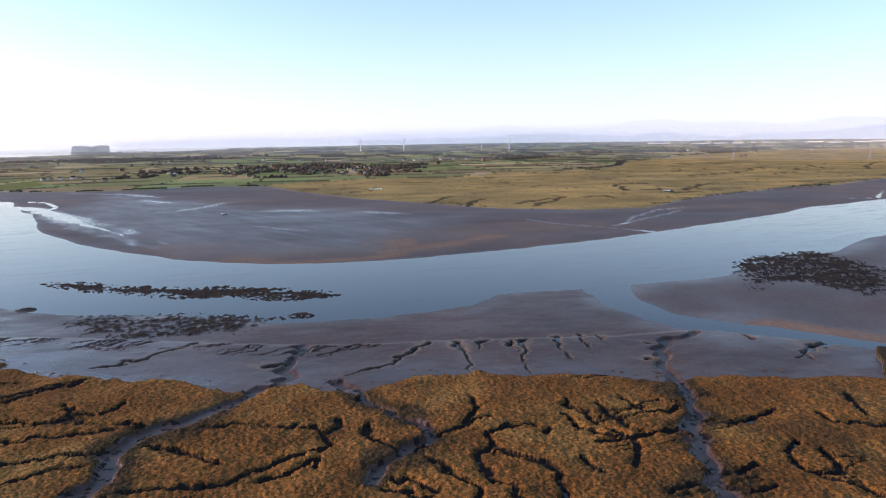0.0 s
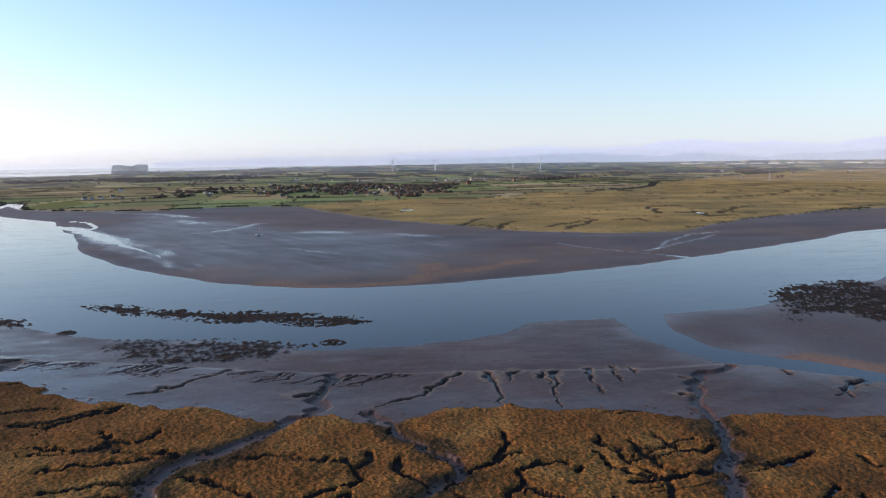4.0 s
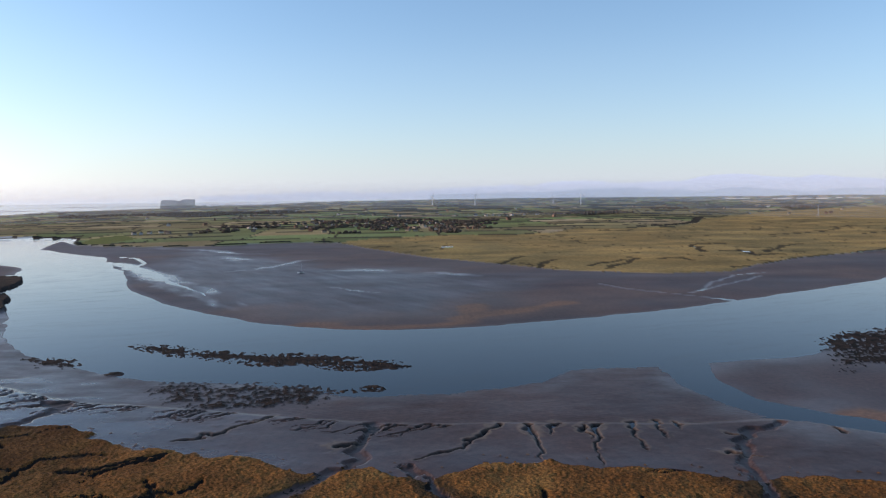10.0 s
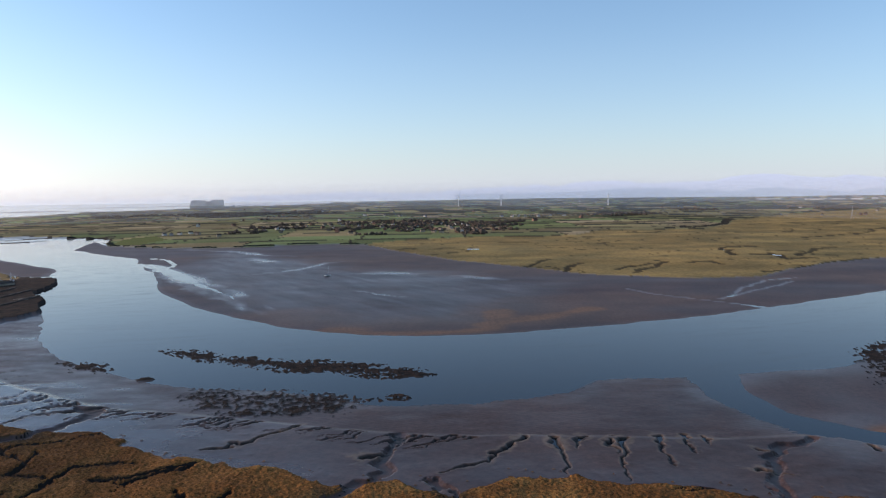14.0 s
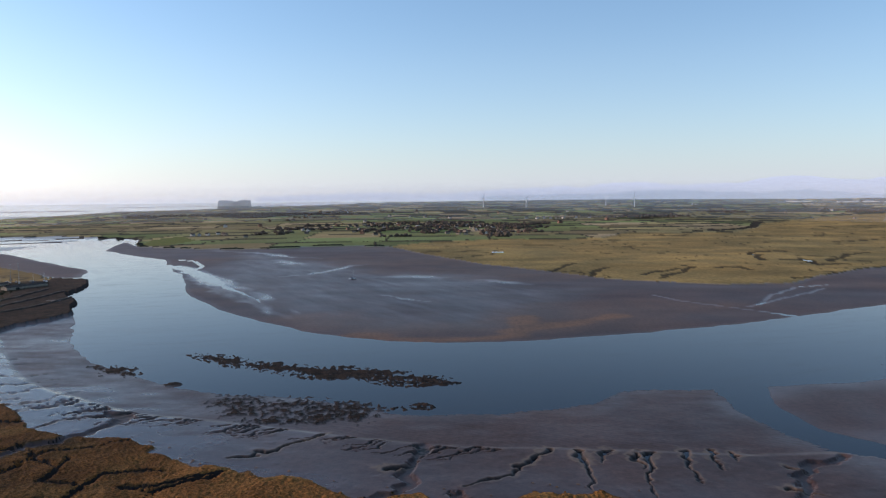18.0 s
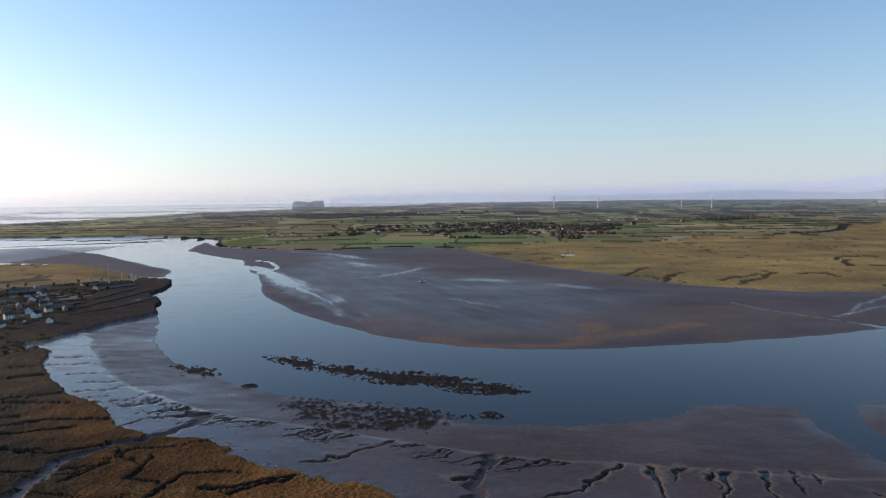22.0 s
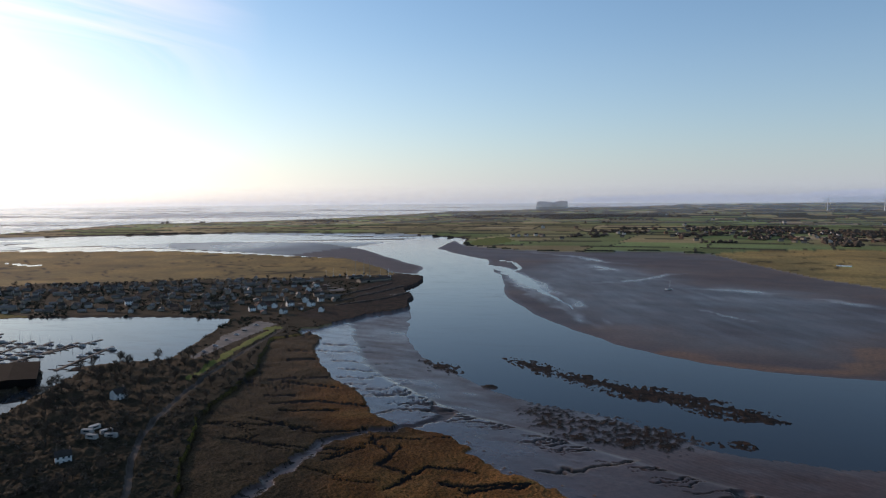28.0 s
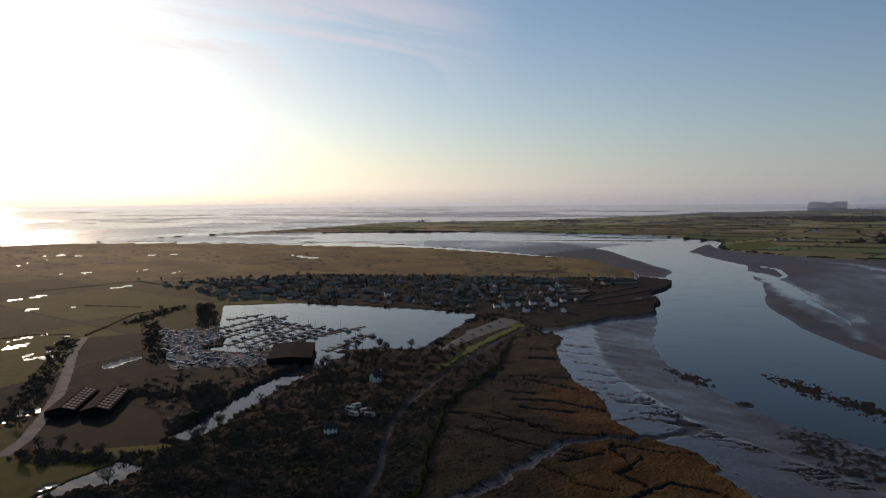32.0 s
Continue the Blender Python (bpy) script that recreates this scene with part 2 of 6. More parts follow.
BANK_E = [(251, 255), (236, 274), (219, 292), (203, 309), (187, 329), (186, 365), (197, 400), (232, 407), (273, 412), (313, 443), (373, 479), (416, 482), (485, 530), (530, 555)]
BANK_N_FRONT = [(-328, 927), (-286, 824), (-243, 742), (-195, 677), (-148, 625), (-102, 580), (-68, 556), (-36, 540), (-2, 533), (33, 532), (74, 537), (116, 546), (165, 560), (219, 578), (282, 600), (355, 636), (452, 684), (545, 738), (659, 801), (828, 874)]
SHORE_N = [(-650, 1558), (-483, 1473), (-380, 1466), (-308, 1499), (-222, 1548), (-122, 1525), (-85, 1499), (20, 1256), (90, 1118), (173, 1009), (228, 921), (301, 880), (374, 854), (443, 855), (522, 927), (641, 1009), (757, 1069), (913, 1157)]
GOLD_TOP = [(-86, 1517), (-13, 1614), (168, 1726), (332, 1685), (429, 1734), (544, 1935), (838, 1919), (999, 2137), (1189, 2476), (1849, 3150), (2725, 3765), (3184, 4052)]
STREAM = [(-520, 1180), (-454, 1150), (-411, 1127), (-365, 1069), (-309, 961), (-279, 906), (-236, 841), (-196, 774), (-166, 714), (-134, 660), (-103, 618)]
WET_BASIN = [(-324, 1007), (-353, 1360), (-202, 1208), (-84, 1041), (47, 977), (119, 861), (182, 821), (139, 706), (81, 624), (46, 584), (-29, 574), (-89, 604), (-160, 714)]
GL_TOP = [(-2207, 515), (-2164, 688), (-1791, 965), (-1507, 1067), (-1212, 1191), (-955, 1180), (-749, 1170), (-571, 1026), (-519, 967)]
GL_BOTTOM = [(-514, 942), (-676, 836), (-822, 733), (-934, 661), (-964, 519), (-1065, 434)]
PIER = [(-547, 991), (-470, 954), (-431, 862), (-427, 820), (-380, 742), (-352, 685), (-369, 620), (-366, 525)]
MUD_POINT = [(-1426, 1379), (-1250, 1507), (-1072, 1542), (-855, 1412), (-653, 1208), (-539, 1089), (-491, 987), (-538, 995), (-760, 1169), (-1048, 1225), (-1302, 1259)]
BASIN = [(-740, 395), (-696, 461), (-619, 501), (-541, 532), (-482, 545), (-403, 385), (-430, 369), (-451, 342), (-440, 312), (-468, 330), (-492, 305), (-508, 280), (-540, 266), (-535, 286), (-563, 303), (-601, 317)]
CANAL = [(-443, 335), (-415, 284), (-397, 245), (-376, 213), (-359, 186), (-343, 159)]
POND = [(-335, 128), (-317, 130), (-309, 112), (-306, 92), (-318, 84), (-326, 100)]
ROAD = [(-659, 218), (-603, 191), (-529, 163), (-479, 143), (-431, 120), (-401, 104), (-383, 90)]
LANE = [(-395, 513), (-373, 447), (-352, 390), (-340, 363), (-324, 325), (-300, 279), (-281, 250), (-260, 226), (-235, 202), (-215, 175)]
COAST = [(-2150, 699), (-2178, 803), (-2337, 1327), (-2522, 1908), (-2667, 2377), (-2315, 2855), (-2183, 3460), (-2178, 4950), (-1820, 5999), (-1500, 6900), (0, 9500), (4500, 16000), (9000, 30000)]
NORTH_RIVER = [(-2280, 1136), (-2029, 1535), (-1741, 1825), (-1322, 1927), (-1039, 1965), (-760, 1838), (-690, 1640)]
CREEKS = [([(-59, 160), (-59, 183), (-59, 193), (-60, 202), (-59, 211), (-54, 220), (-46, 226), (-39, 235), (-31, 244), (-25, 251), (-18, 259), (-9, 267), (-12, 277), (-10, 288), (-1, 307)], 4.0), ([(16, 176), (20, 182), (23, 187), (27, 198), (35, 202), (33, 210), (26, 218), (20, 232), (15, 244), (10, 257)], 2.6), ([(100, 130), (103, 148), (105, 154), (108, 163), (113, 177), (114, 187), (123, 199), (128, 211), (134, 227), (135, 240), (141, 253), (147, 267), (162, 282), (178, 290)], 3.0), ([(-190, 200), (-193, 238), (-193, 254), (-195, 277), (-198, 291), (-192, 300), (-187, 313), (-175, 320), (-166, 333), (-159, 346), (-158, 357), (-173, 362)], 4.0)]
CREEKS_WEST = [[(-184, 269), (-179, 279), (-176, 290)], [(-299, 373), (-287, 382), (-269, 392), (-261, 405)], [(-329, 417), (-316, 428), (-305, 438)], [(-341, 454), (-318, 457)], [(-250, 321), (-234, 329), (-219, 337)], [(-240, 300), (-217, 304)], [(-159, 301), (-157, 286), (-156, 273), (-140, 270)], [(-191, 315), (-172, 298), (-155, 283)], [(-123, 267), (-108, 269), (-98, 276), (-87, 281)], [(-276, 341), (-260, 350)], [(-383, 487), (-372, 493)], [(-293, 420), (-266, 423)], [(-288, 373), (-245, 376)], [(-263, 330), (-241, 345), (-209, 350)], [(-140, 253), (-135, 282), (-112, 285)], [(-247, 274), (-223, 275), (-195, 279), (-183, 285)], [(-255, 305), (-209, 299), (-190, 312)]]
CREEKS_MID = [[(-110, 262), (-103, 267), (-98, 272), (-90, 275), (-86, 282)], [(-103, 243), (-91, 239), (-81, 240), (-73, 235), (-59, 231), (-55, 228)], [(-85, 255), (-82, 244), (-79, 238)], [(-80, 243), (-71, 242), (-65, 252)], [(-89, 207), (-80, 209), (-70, 210), (-57, 211)], [(-95, 224), (-82, 224), (-64, 227)], [(-66, 200), (-73, 201), (-79, 196), (-84, 194)], [(-49, 213), (-39, 205), (-31, 199), (-26, 195)], [(-35, 222), (-23, 223), (-10, 218), (-1, 215)], [(-1, 214), (3, 206), (4, 200), (0, 196)], [(-17, 189), (-9, 194), (-1, 196)], [(-15, 182), (-8, 184), (-1, 191), (-1, 186)], [(-52, 181), (-44, 183), (-34, 182), (-24, 182), (-18, 188)], [(8, 221), (8, 214), (4, 210)], [(17, 214), (16, 201), (22, 196), (24, 192)], [(37, 205), (34, 195), (28, 190)], [(29, 188), (37, 176), (41, 168), (42, 160)], [(16, 174), (23, 168), (28, 163)], [(21, 176), (27, 173), (30, 166)]]
CREEKS_EAST = [[(37, 201), (47, 205), (51, 209), (57, 210)], [(56, 231), (54, 218), (47, 207)], [(55, 200), (61, 202), (70, 201)], [(53, 199), (52, 189), (47, 186), (45, 179), (47, 172), (50, 165), (52, 158)], [(52, 185), (59, 180), (63, 176), (65, 168), (62, 155)], [(70, 195), (74, 199)], [(82, 209), (82, 197), (87, 192), (93, 188)], [(86, 219), (90, 207), (89, 198), (94, 190)], [(96, 214), (97, 198), (100, 191)], [(106, 217), (108, 208), (116, 202), (121, 205)], [(84, 186), (92, 186), (102, 188), (112, 188)], [(96, 185), (92, 176), (87, 168)], [(75, 176), (75, 169), (76, 166)], [(122, 193), (133, 190), (144, 193), (151, 196)], [(104, 159), (112, 158), (120, 161)], [(90, 153), (98, 156), (106, 156)], [(105, 153), (111, 150), (118, 150)], [(142, 173), (134, 167), (132, 158), (135, 153), (140, 139)], [(145, 166), (143, 159), (142, 154), (134, 156)], [(164, 191), (164, 183), (170, 179), (177, 177)], [(184, 202), (178, 187)]]
MUD_RILLS = [[(-322, 464), (-302, 464), (-281, 477)], [(-329, 484), (-289, 494)], [(-291, 440), (-267, 440), (-250, 453)], [(-273, 420), (-251, 421), (-234, 436)], [(-262, 402), (-245, 403), (-229, 423)], [(-238, 379), (-220, 384), (-209, 406)], [(-222, 366), (-208, 376), (-195, 393)], [(-202, 338), (-184, 354), (-157, 357)], [(-247, 387), (-233, 390)]]
FAR_CREEKS = [[(192, 922), (225, 963), (252, 1021), (283, 1064)], [(575, 1250), (626, 1322), (696, 1314)], [(560, 1159), (578, 1232), (607, 1256), (575, 1250)], [(594, 1162), (642, 1128), (699, 1169), (759, 1250), (807, 1269)], [(636, 1177), (601, 1073), (656, 1080)], [(298, 957), (328, 995), (372, 1033)], [(1228, 1795), (1361, 1907)], [(1525, 1917), (1432, 1731)], [(437, 1660), (475, 1643)], [(474, 907), (540, 932), (649, 1017), (774, 1079), (981, 1198), (1210, 1293)], [(901, 1536), (1059, 1617), (1200, 1728)], [(391, 1073), (400, 1046), (303, 919)], [(417, 1040), (463, 1059), (462, 1002)], [(1137, 1547), (1239, 1597)], [(1506, 1651), (1600, 1776), (1855, 2012), (1957, 2082)], [(162, 989), (208, 1084), (243, 1124)]]
GOLD_BANK = [(423, 2037), (586, 1997), (747, 1957), (913, 2052), (1028, 2198), (1213, 2559)]
STREAM_SIDE = [(-461, 1254), (-414, 1216), (-369, 1122), (-364, 1077)]
STREAKS = [([(-230, 957), (-185, 995), (-154, 1034), (-126, 1129), (-101, 1142)], 7), ([(-108, 962), (-34, 962), (11, 948), (42, 962)], 22), ([(40, 931), (122, 868)], 14), ([(-439, 1440), (-294, 1331), (-255, 1277), (-205, 1260)], 18), ([(-283, 1238), (-244, 1180), (-190, 1110)], 20), ([(-65, 791), (8, 729)], 7)]
RUST = [([(-65, 560), (-30, 546), (5, 541), (40, 543), (69, 556)], 13), ([(70, 562), (86, 631)], 16), ([(71, 575), (103, 594), (150, 620), (177, 637)], 13)]
RILLS_N = [[(246, 776), (265, 724), (292, 694), (316, 662), (338, 633)], [(321, 686), (388, 770), (439, 825), (481, 843)], [(335, 703), (390, 744), (459, 804)], [(779, 891), (827, 895), (946, 1000)]]
TRIBUTARY = [(1321, 1385), (1120, 1272), (953, 1195), (817, 1128)]
GREEN_POINT = [(-653, 1562), (-696, 1764), (-660, 1890), (-581, 1730), (-591, 1569)]
GULLIES = [[(66, 299), (63, 274), (63, 258)], [(77, 301), (73, 284)], [(89, 296), (85, 277)], [(94, 298), (89, 276), (84, 251)], [(112, 297), (109, 284), (103, 263)], [(124, 297), (119, 277)], [(132, 295), (131, 285)], [(52, 302), (34, 281), (31, 274), (12, 264)], [(-52, 324), (-64, 312), (-81, 296), (-89, 293)], [(197, 279), (196, 272)], [(225, 259), (211, 256), (196, 243)], [(215, 257), (203, 251), (203, 242)], [(148, 277), (158, 270)], [(136, 257), (148, 254)], [(-21, 282), (-11, 285), (-7, 290)]]
SCARP = [(-148, 358), (-98, 344), (-52, 326), (2, 309), (32, 305), (53, 304), (89, 299), (115, 295), (142, 292), (166, 294)]
SKEARS = [[(-175, 500), (-150, 498), (-127, 477), (-90, 468), (-54, 459), (-25, 446), (3, 432), (14, 418), (3, 408), (-23, 414), (-51, 431), (-70, 429), (-103, 450), (-145, 469)], [(-121, 397), (-67, 387), (-46, 384), (-24, 367), (-31, 352), (-36, 340), (-47, 350), (-67, 339), (-94, 346), (-111, 355), (-121, 379)], [(-18, 369), (-5, 374), (-3, 366), (-15, 364)], [(299, 447), (349, 480), (399, 487), (395, 446), (395, 410), (319, 330), (316, 354), (307, 382), (287, 387), (261, 368), (284, 407)], [(-226, 467), (-210, 466), (-191, 447), (-193, 436), (-210, 445)]]
PUDDLES = [(-748, 187), (-699, 185), (-661, 161), (-656, 195), (-619, 168), (-600, 175), (-604, 163), (-450, 119), (-447, 108), (-327, 93), (-681, 211), (-1687, 513), (-1708, 496), (-1530, 394), (-1581, 428), (-1483, 363), (-1645, 546), (-1521, 644), (-1510, 690), (-1269, 394), (-1226, 398), (-1257, 426), (-1210, 488), (-1133, 518), (-1003, 377), (-878, 237), (-865, 286), (-993, 278), (-979, 245), (-536, 201), (-1855, 888), (-1791, 965)]
YARD = [(-645, 278), (-546, 240), (-486, 219), (-472, 238), (-439, 276), (-476, 295), (-504, 268), (-539, 265), (-563, 300), (-597, 310)]
EMB_GRASS = [(-414, 529), (-392, 493), (-359, 393), (-339, 344), (-345, 346), (-392, 463)]
CARPARK = [(-442, 539), (-426, 474), (-393, 397), (-383, 392), (-400, 459), (-417, 534)]

P_SOUTH = SHORE_S + [(330, 130), (900, -300), (900, -1800), (-3200, -1800), (-3200, 300), (-2300, 480)] + GL_TOP + PIER[:-2]
P_MUD_S = SHORE_S + MARSH_EDGE + [(-369, 620)]
P_MARSH = MARSH_EDGE + MARSH_INNER + [(-190, 100), (-300, -260), (420, -260), (330, 100), (262, 185)]
P_GL = GL_TOP + GL_BOTTOM + [(-1400, 300), (-2150, 420)]
P_BANK_E = BANK_E + [(900, 850), (1500, 1250), (2300, 1500), (2800, -500), (1200, -900), (420, 60)]
P_BANK_N = [(-760, 1750), (-690, 1480), (-600, 1369), (-475, 1248), (-440, 1150), (-360, 1010)] + BANK_N_FRONT + [(1500, 1250), (2600, 2000), (2600, 2500), (1217, 1291), (974, 1145)] + SHORE_N[::-1]
P_GOLD = SHORE_N[6:] + [(974, 1145), (1217, 1291), (1900, 1750), (3600, 3200), (4400, 4200)] + GOLD_TOP[::-1]
P_NORTH = NORTH_RIVER + SHORE_N[:-1] + [(974, 1145), (1217, 1291), (1900, 1750), (3600, 3200), (30000, 22000), (30000, 30000), (9000, 30000)] + COAST[::-1] + [(-2260, 1000)]

# ---- the ground: one sheet, finest where the camera looks ----
fine = np.arange(-45.5, 78.6, 0.1)
coarse = np.arange(80, 313.5, 1.7)
azim = np.radians(np.concatenate([fine, coarse]))
depress = np.concatenate([np.arange(1000, 700, -2.2), np.arange(700, 330, -1.05), np.arange(330, 60, -1.6), np.arange(60, 5.9, -0.9)])
rings = np.concatenate([[0.02], np.linspace(6, 132, 22), EYE * 1234.0 / depress])
rings = rings[np.concatenate([[True], np.diff(rings) > 0])]
AZ, RG = [a.astype(np.float32) for a in np.meshgrid(azim, rings)]
GX, GY = -RG * np.sin(AZ), RG * np.cos(AZ)
SEEN = smooth(96, 134, RG) * smooth(81, 76, np.degrees(AZ)) # 1 where the drone looks; the rest lies plainer
GAP = 1.6 * RG ** 2 / (EYE * 1234.0)      # spacing of the sheet's rings
# uneven shorelines
WX = GX + 2.0 * fbm(GX, GY, 18, 3, 5) + (4.0 * fbm(GX, GY, 90, 2, 6)) * smooth(300, 900, RG)
WY = GY + 2.0 * fbm(GX, GY, 18, 3, 7) + (4.0 * fbm(GX, GY, 90, 2, 8)) * smooth(300, 900, RG)

d_south = inside(P_SOUTH, WX, WY)
d_mud = inside(P_MUD_S, WX, WY)
d_marsh = inside(P_MARSH, WX, WY)
d_gl = inside(P_GL, WX, WY)
d_east = inside(P_BANK_E, WX, WY)
d_bank = inside(P_BANK_N, WX, WY)
d_gold = inside(P_GOLD, WX, WY)
d_north = inside(P_NORTH, WX, WY)
d_point = inside(MUD_POINT, WX, WY)

Z = np.full(GX.shape, -1.2)
K = np.full(GX.shape, BED)
WET = np.zeros(GX.shape)
soft = fbm(GX, GY, 60, 4, 11)

# open bay beyond the coast: sand flats and lanes of water
bay = (RG > 1300) & (d_north < 0) & (d_south < 0) & (GX < -900)
flats = fbm(GX * 0.35 + GY * 0.12, GY * 1.0 - GX * 0.3, 420, 4, 21)
Z = np.where(bay, 0.5 * (flats - 0.12 - 1.6 * smooth(6000, 15000, RG)), Z)
K = np.where(bay & (Z > 0), SAND, K)
WET = np.where(bay, 0.55 + 0.4 * fbm(GX, GY, 300, 3, 23), WET)

# mud flats
def flat(d, high, reach):
    return high * (1 - np.exp(-np.maximum(d, 0) / reach)) + 0.05 * soft * np.clip(d / 12, 0, 1)

def lay(mask, z, kind):
    global Z, K
    Z = np.where(mask, z, Z)
    K = np.where(mask, kind, K)

lay(d_point > 0, flat(d_point, 0.6, 40), MUD)
lay(d_east > 0, flat(d_east, 0.8, 60), MUD)
WET = np.where(d_east > 0, 0.22 + 0.14 * fbm(GX, GY, 45, 3, 36) + 0.30 * smooth(24, 0, d_east + 8 * soft), WET)
lay(d_bank > 0, flat(d_bank, 0.9, 60), MUD)
d_front = line_dist(BANK_N_FRONT, WX, WY)
d_wet = inside(WET_BASIN, WX + 14 * soft, WY + 10 * soft)
WET = np.where(d_bank > 0, 0.10 + 0.30 * smooth(-40, 45, d_wet + 20 * fbm(GX, GY, 120, 3, 31)) + 0.10 * fbm(GX * 0.25, GY, 40, 4, 32) + 0.10 * fbm(GX * 0.8 + GY * 0.5, GY * 0.2 - GX * 0.1, 9, 3, 33) * smooth(0, 40, d_wet), WET)
# the bright stream behind the spit, braiding out over the sand
s_dist, s_pos = line_dist(STREAM, WX, WY, 80, True)
s_wide = (9 + 9 * np.sin(np.pi * s_pos)) * (1 + 0.5 * fbm(GX, GY, 26, 3, 34))
braid = 0.5 + 0.5 * fbm(GX + 0.4 * GY, GY * 0.35, 16, 3, 37)
Z = np.where((s_dist < s_wide * smooth(0.75, 0.1, s_pos)) & (d_bank > 0), -0.4, Z)
lift = (1.0 - 0.3 * s_pos) * smooth(1.7, 0.6, s_dist / s_wide) * np.clip(1.0 - 0.9 * s_pos + 0.9 * (braid - 0.1), 0, 1) * smooth(1.0, 0.85, s_pos)
WET = np.where(d_bank > 0, np.maximum(WET, lift), WET)
side_d = line_dist(STREAM_SIDE, WX, WY)
Z = np.where((side_d < 5) & (d_bank > 0), -0.3, Z)
# streaks of standing water, thin and ragged
for line, wide in STREAKS:
    lane_d, lane_p = line_dist(line, WX + 6 * soft, WY + 10 * soft, 80, True)
    sheen = smooth(1.3, 0.1, (lane_d + 0.55 * wide * fbm(GX * 0.3, GY, 14, 4, 35)) / wide) * np.sin(np.pi * np.clip(lane_p, 0.06, 0.94)) ** 0.5
    WET = np.where(d_bank > 0, np.maximum(WET, 0.85 * sheen), WET)
# rills on the far bank towards the marsh
for c in RILLS_N:
    rd = line_dist(c, WX + 5 * soft, WY)
    Z = np.where((rd < 5.0) & (d_bank > 0), Z - 0.4 * smooth(5, 2, rd), Z)
    WET = np.where((rd < 4.0) & (d_bank > 0), np.maximum(WET, 0.6 * smooth(4, 1.5, rd)), WET)
rd = line_dist(TRIBUTARY, WX, WY)
Z = np.where((rd < 16) & (d_bank > 0), -0.3, Z)

# the banks shelve gently under the water
for d in (d_point, d_east, d_bank, d_mud):
    shelf = (d <= 0) & (d > -25) & (K == BED) & (d_south < 5)
    Z = np.where(shelf, np.maximum(Z, 0.03 * d), Z)
    K = np.where(shelf & (d > -8), MUD, K)
gone = fbm(GX, GY, 5, 3, 43)
m_marsh = (d_marsh + 1.0 * gone > 0) & (d_south > -5)
mud_s = (d_mud > 0) | ((d_south > 0) & (d_marsh > -8) & ~m_marsh & (d_mud > -12))
d_scarp = inside([(-367, 583), (-307, 499), (-268, 447), (-239, 418), (-214, 400), (-184, 379), (-153, 360)] + SCARP[1:] + [(240, 300), (260, 150), (0, 150), (-330, 300), (-420, 540)], WX * 0.4 + GX * 0.6, WY * 0.4 + GY * 0.6)
z_mud = 0.03 * fbm(GX, GY, 5, 3, 47) + flat(d_mud, 0.55, 30) + 1.0 * smooth(-3.5, 3.5, d_scarp)
lay(mud_s, z_mud, MUD)
WET = np.where(mud_s, 0.32 - 0.12 * smooth(-40, 70, GX) + 0.20 * smooth(-90, -190, GX) + 0.22 * smooth(22, 0, d_mud + 10 * fbm(GX, GY, 30, 3, 40)) * smooth(-150, -60, GX) + (0.06 + 0.18 * smooth(50, -70, GX) + 0.16 * smooth(-110, -190, GX)) * smooth(-4, 4, d_scarp) + 0.07 * np.exp(-(d_scarp / 2.5) ** 2) * (1 + fbm(GX, GY, 12, 2, 38)) + 0.16 * fbm(GX, GY, 70, 3, 41) + (0.13 + 0.12 * smooth(-60, -160, GX)) * fbm(GX * 0.35, GY, 7, 4, 39), WET)
# shade of the gully beds, painted into the mud colour below
GULLY_SHADE = np.zeros(GX.shape)
# sunlit lips of scarp and gullies, kept as a mask for painting
LIT_LIP = np.exp(-(d_scarp / 1.6) ** 2) * smooth(-0.2, 0.6, fbm(GX, GY, 14, 3, 38)) * 0.6
bend_x = 2.2 * fbm(GX, GY, 10, 2, 48) + 1.2 * fbm(GX, GY, 3.5, 2, 49)
bend_y = 2.2 * fbm(GX, GY, 10, 2, 56) + 1.2 * fbm(GX, GY, 3.5, 2, 58)
def carve(line, wide, deep, taper=0.75, reach=14.0, lip_light=1.0):
    """Cut a crooked gully into the mud: steep sides, a low rim, dying out along its length. Marks its lit lip and
    shaded bed for painting.
    """
    global Z, LIT_LIP, GULLY_SHADE
    gd, gp = line_dist(line, GX + bend_x, GY + bend_y, reach, True)
    w = wide * (1 - taper * gp) * (1 + 0.55 * gone)
    w = np.maximum(w, np.maximum(0.25, 0.3 * GAP * (1 - gp)))
    Z = np.where(mud_s & (gd < 4 * w), Z + 0.10 * np.exp(-((gd - 1.9 * w) / w) ** 2) - deep * (1 - 0.6 * gp) * smooth(1.15 * w, 0.25 * w, gd), Z)
    LIT_LIP = np.where(mud_s & (gd < 4 * w), np.maximum(LIT_LIP, lip_light * np.exp(-((gd - 1.7 * w) / (0.7 * w)) ** 2) * (1 - 0.5 * gp)), LIT_LIP)
    GULLY_SHADE = np.where(mud_s & (gd < 2 * w), np.maximum(GULLY_SHADE, smooth(1.25 * w, 0.6 * w, gd) * (1 - 0.4 * gp)), GULLY_SHADE)


for n, g in enumerate(GULLIES):
    big_one = g[0][0] > 205
    carve(g, 3.2 if big_one else 1.8 if len(g) > 2 else 1.5, 2.2 if big_one else 1.7, 0.6 if len(g) > 3 else 0.75)
for g in MUD_RILLS:
    carve(g, 0.9, 0.9, 0.4)
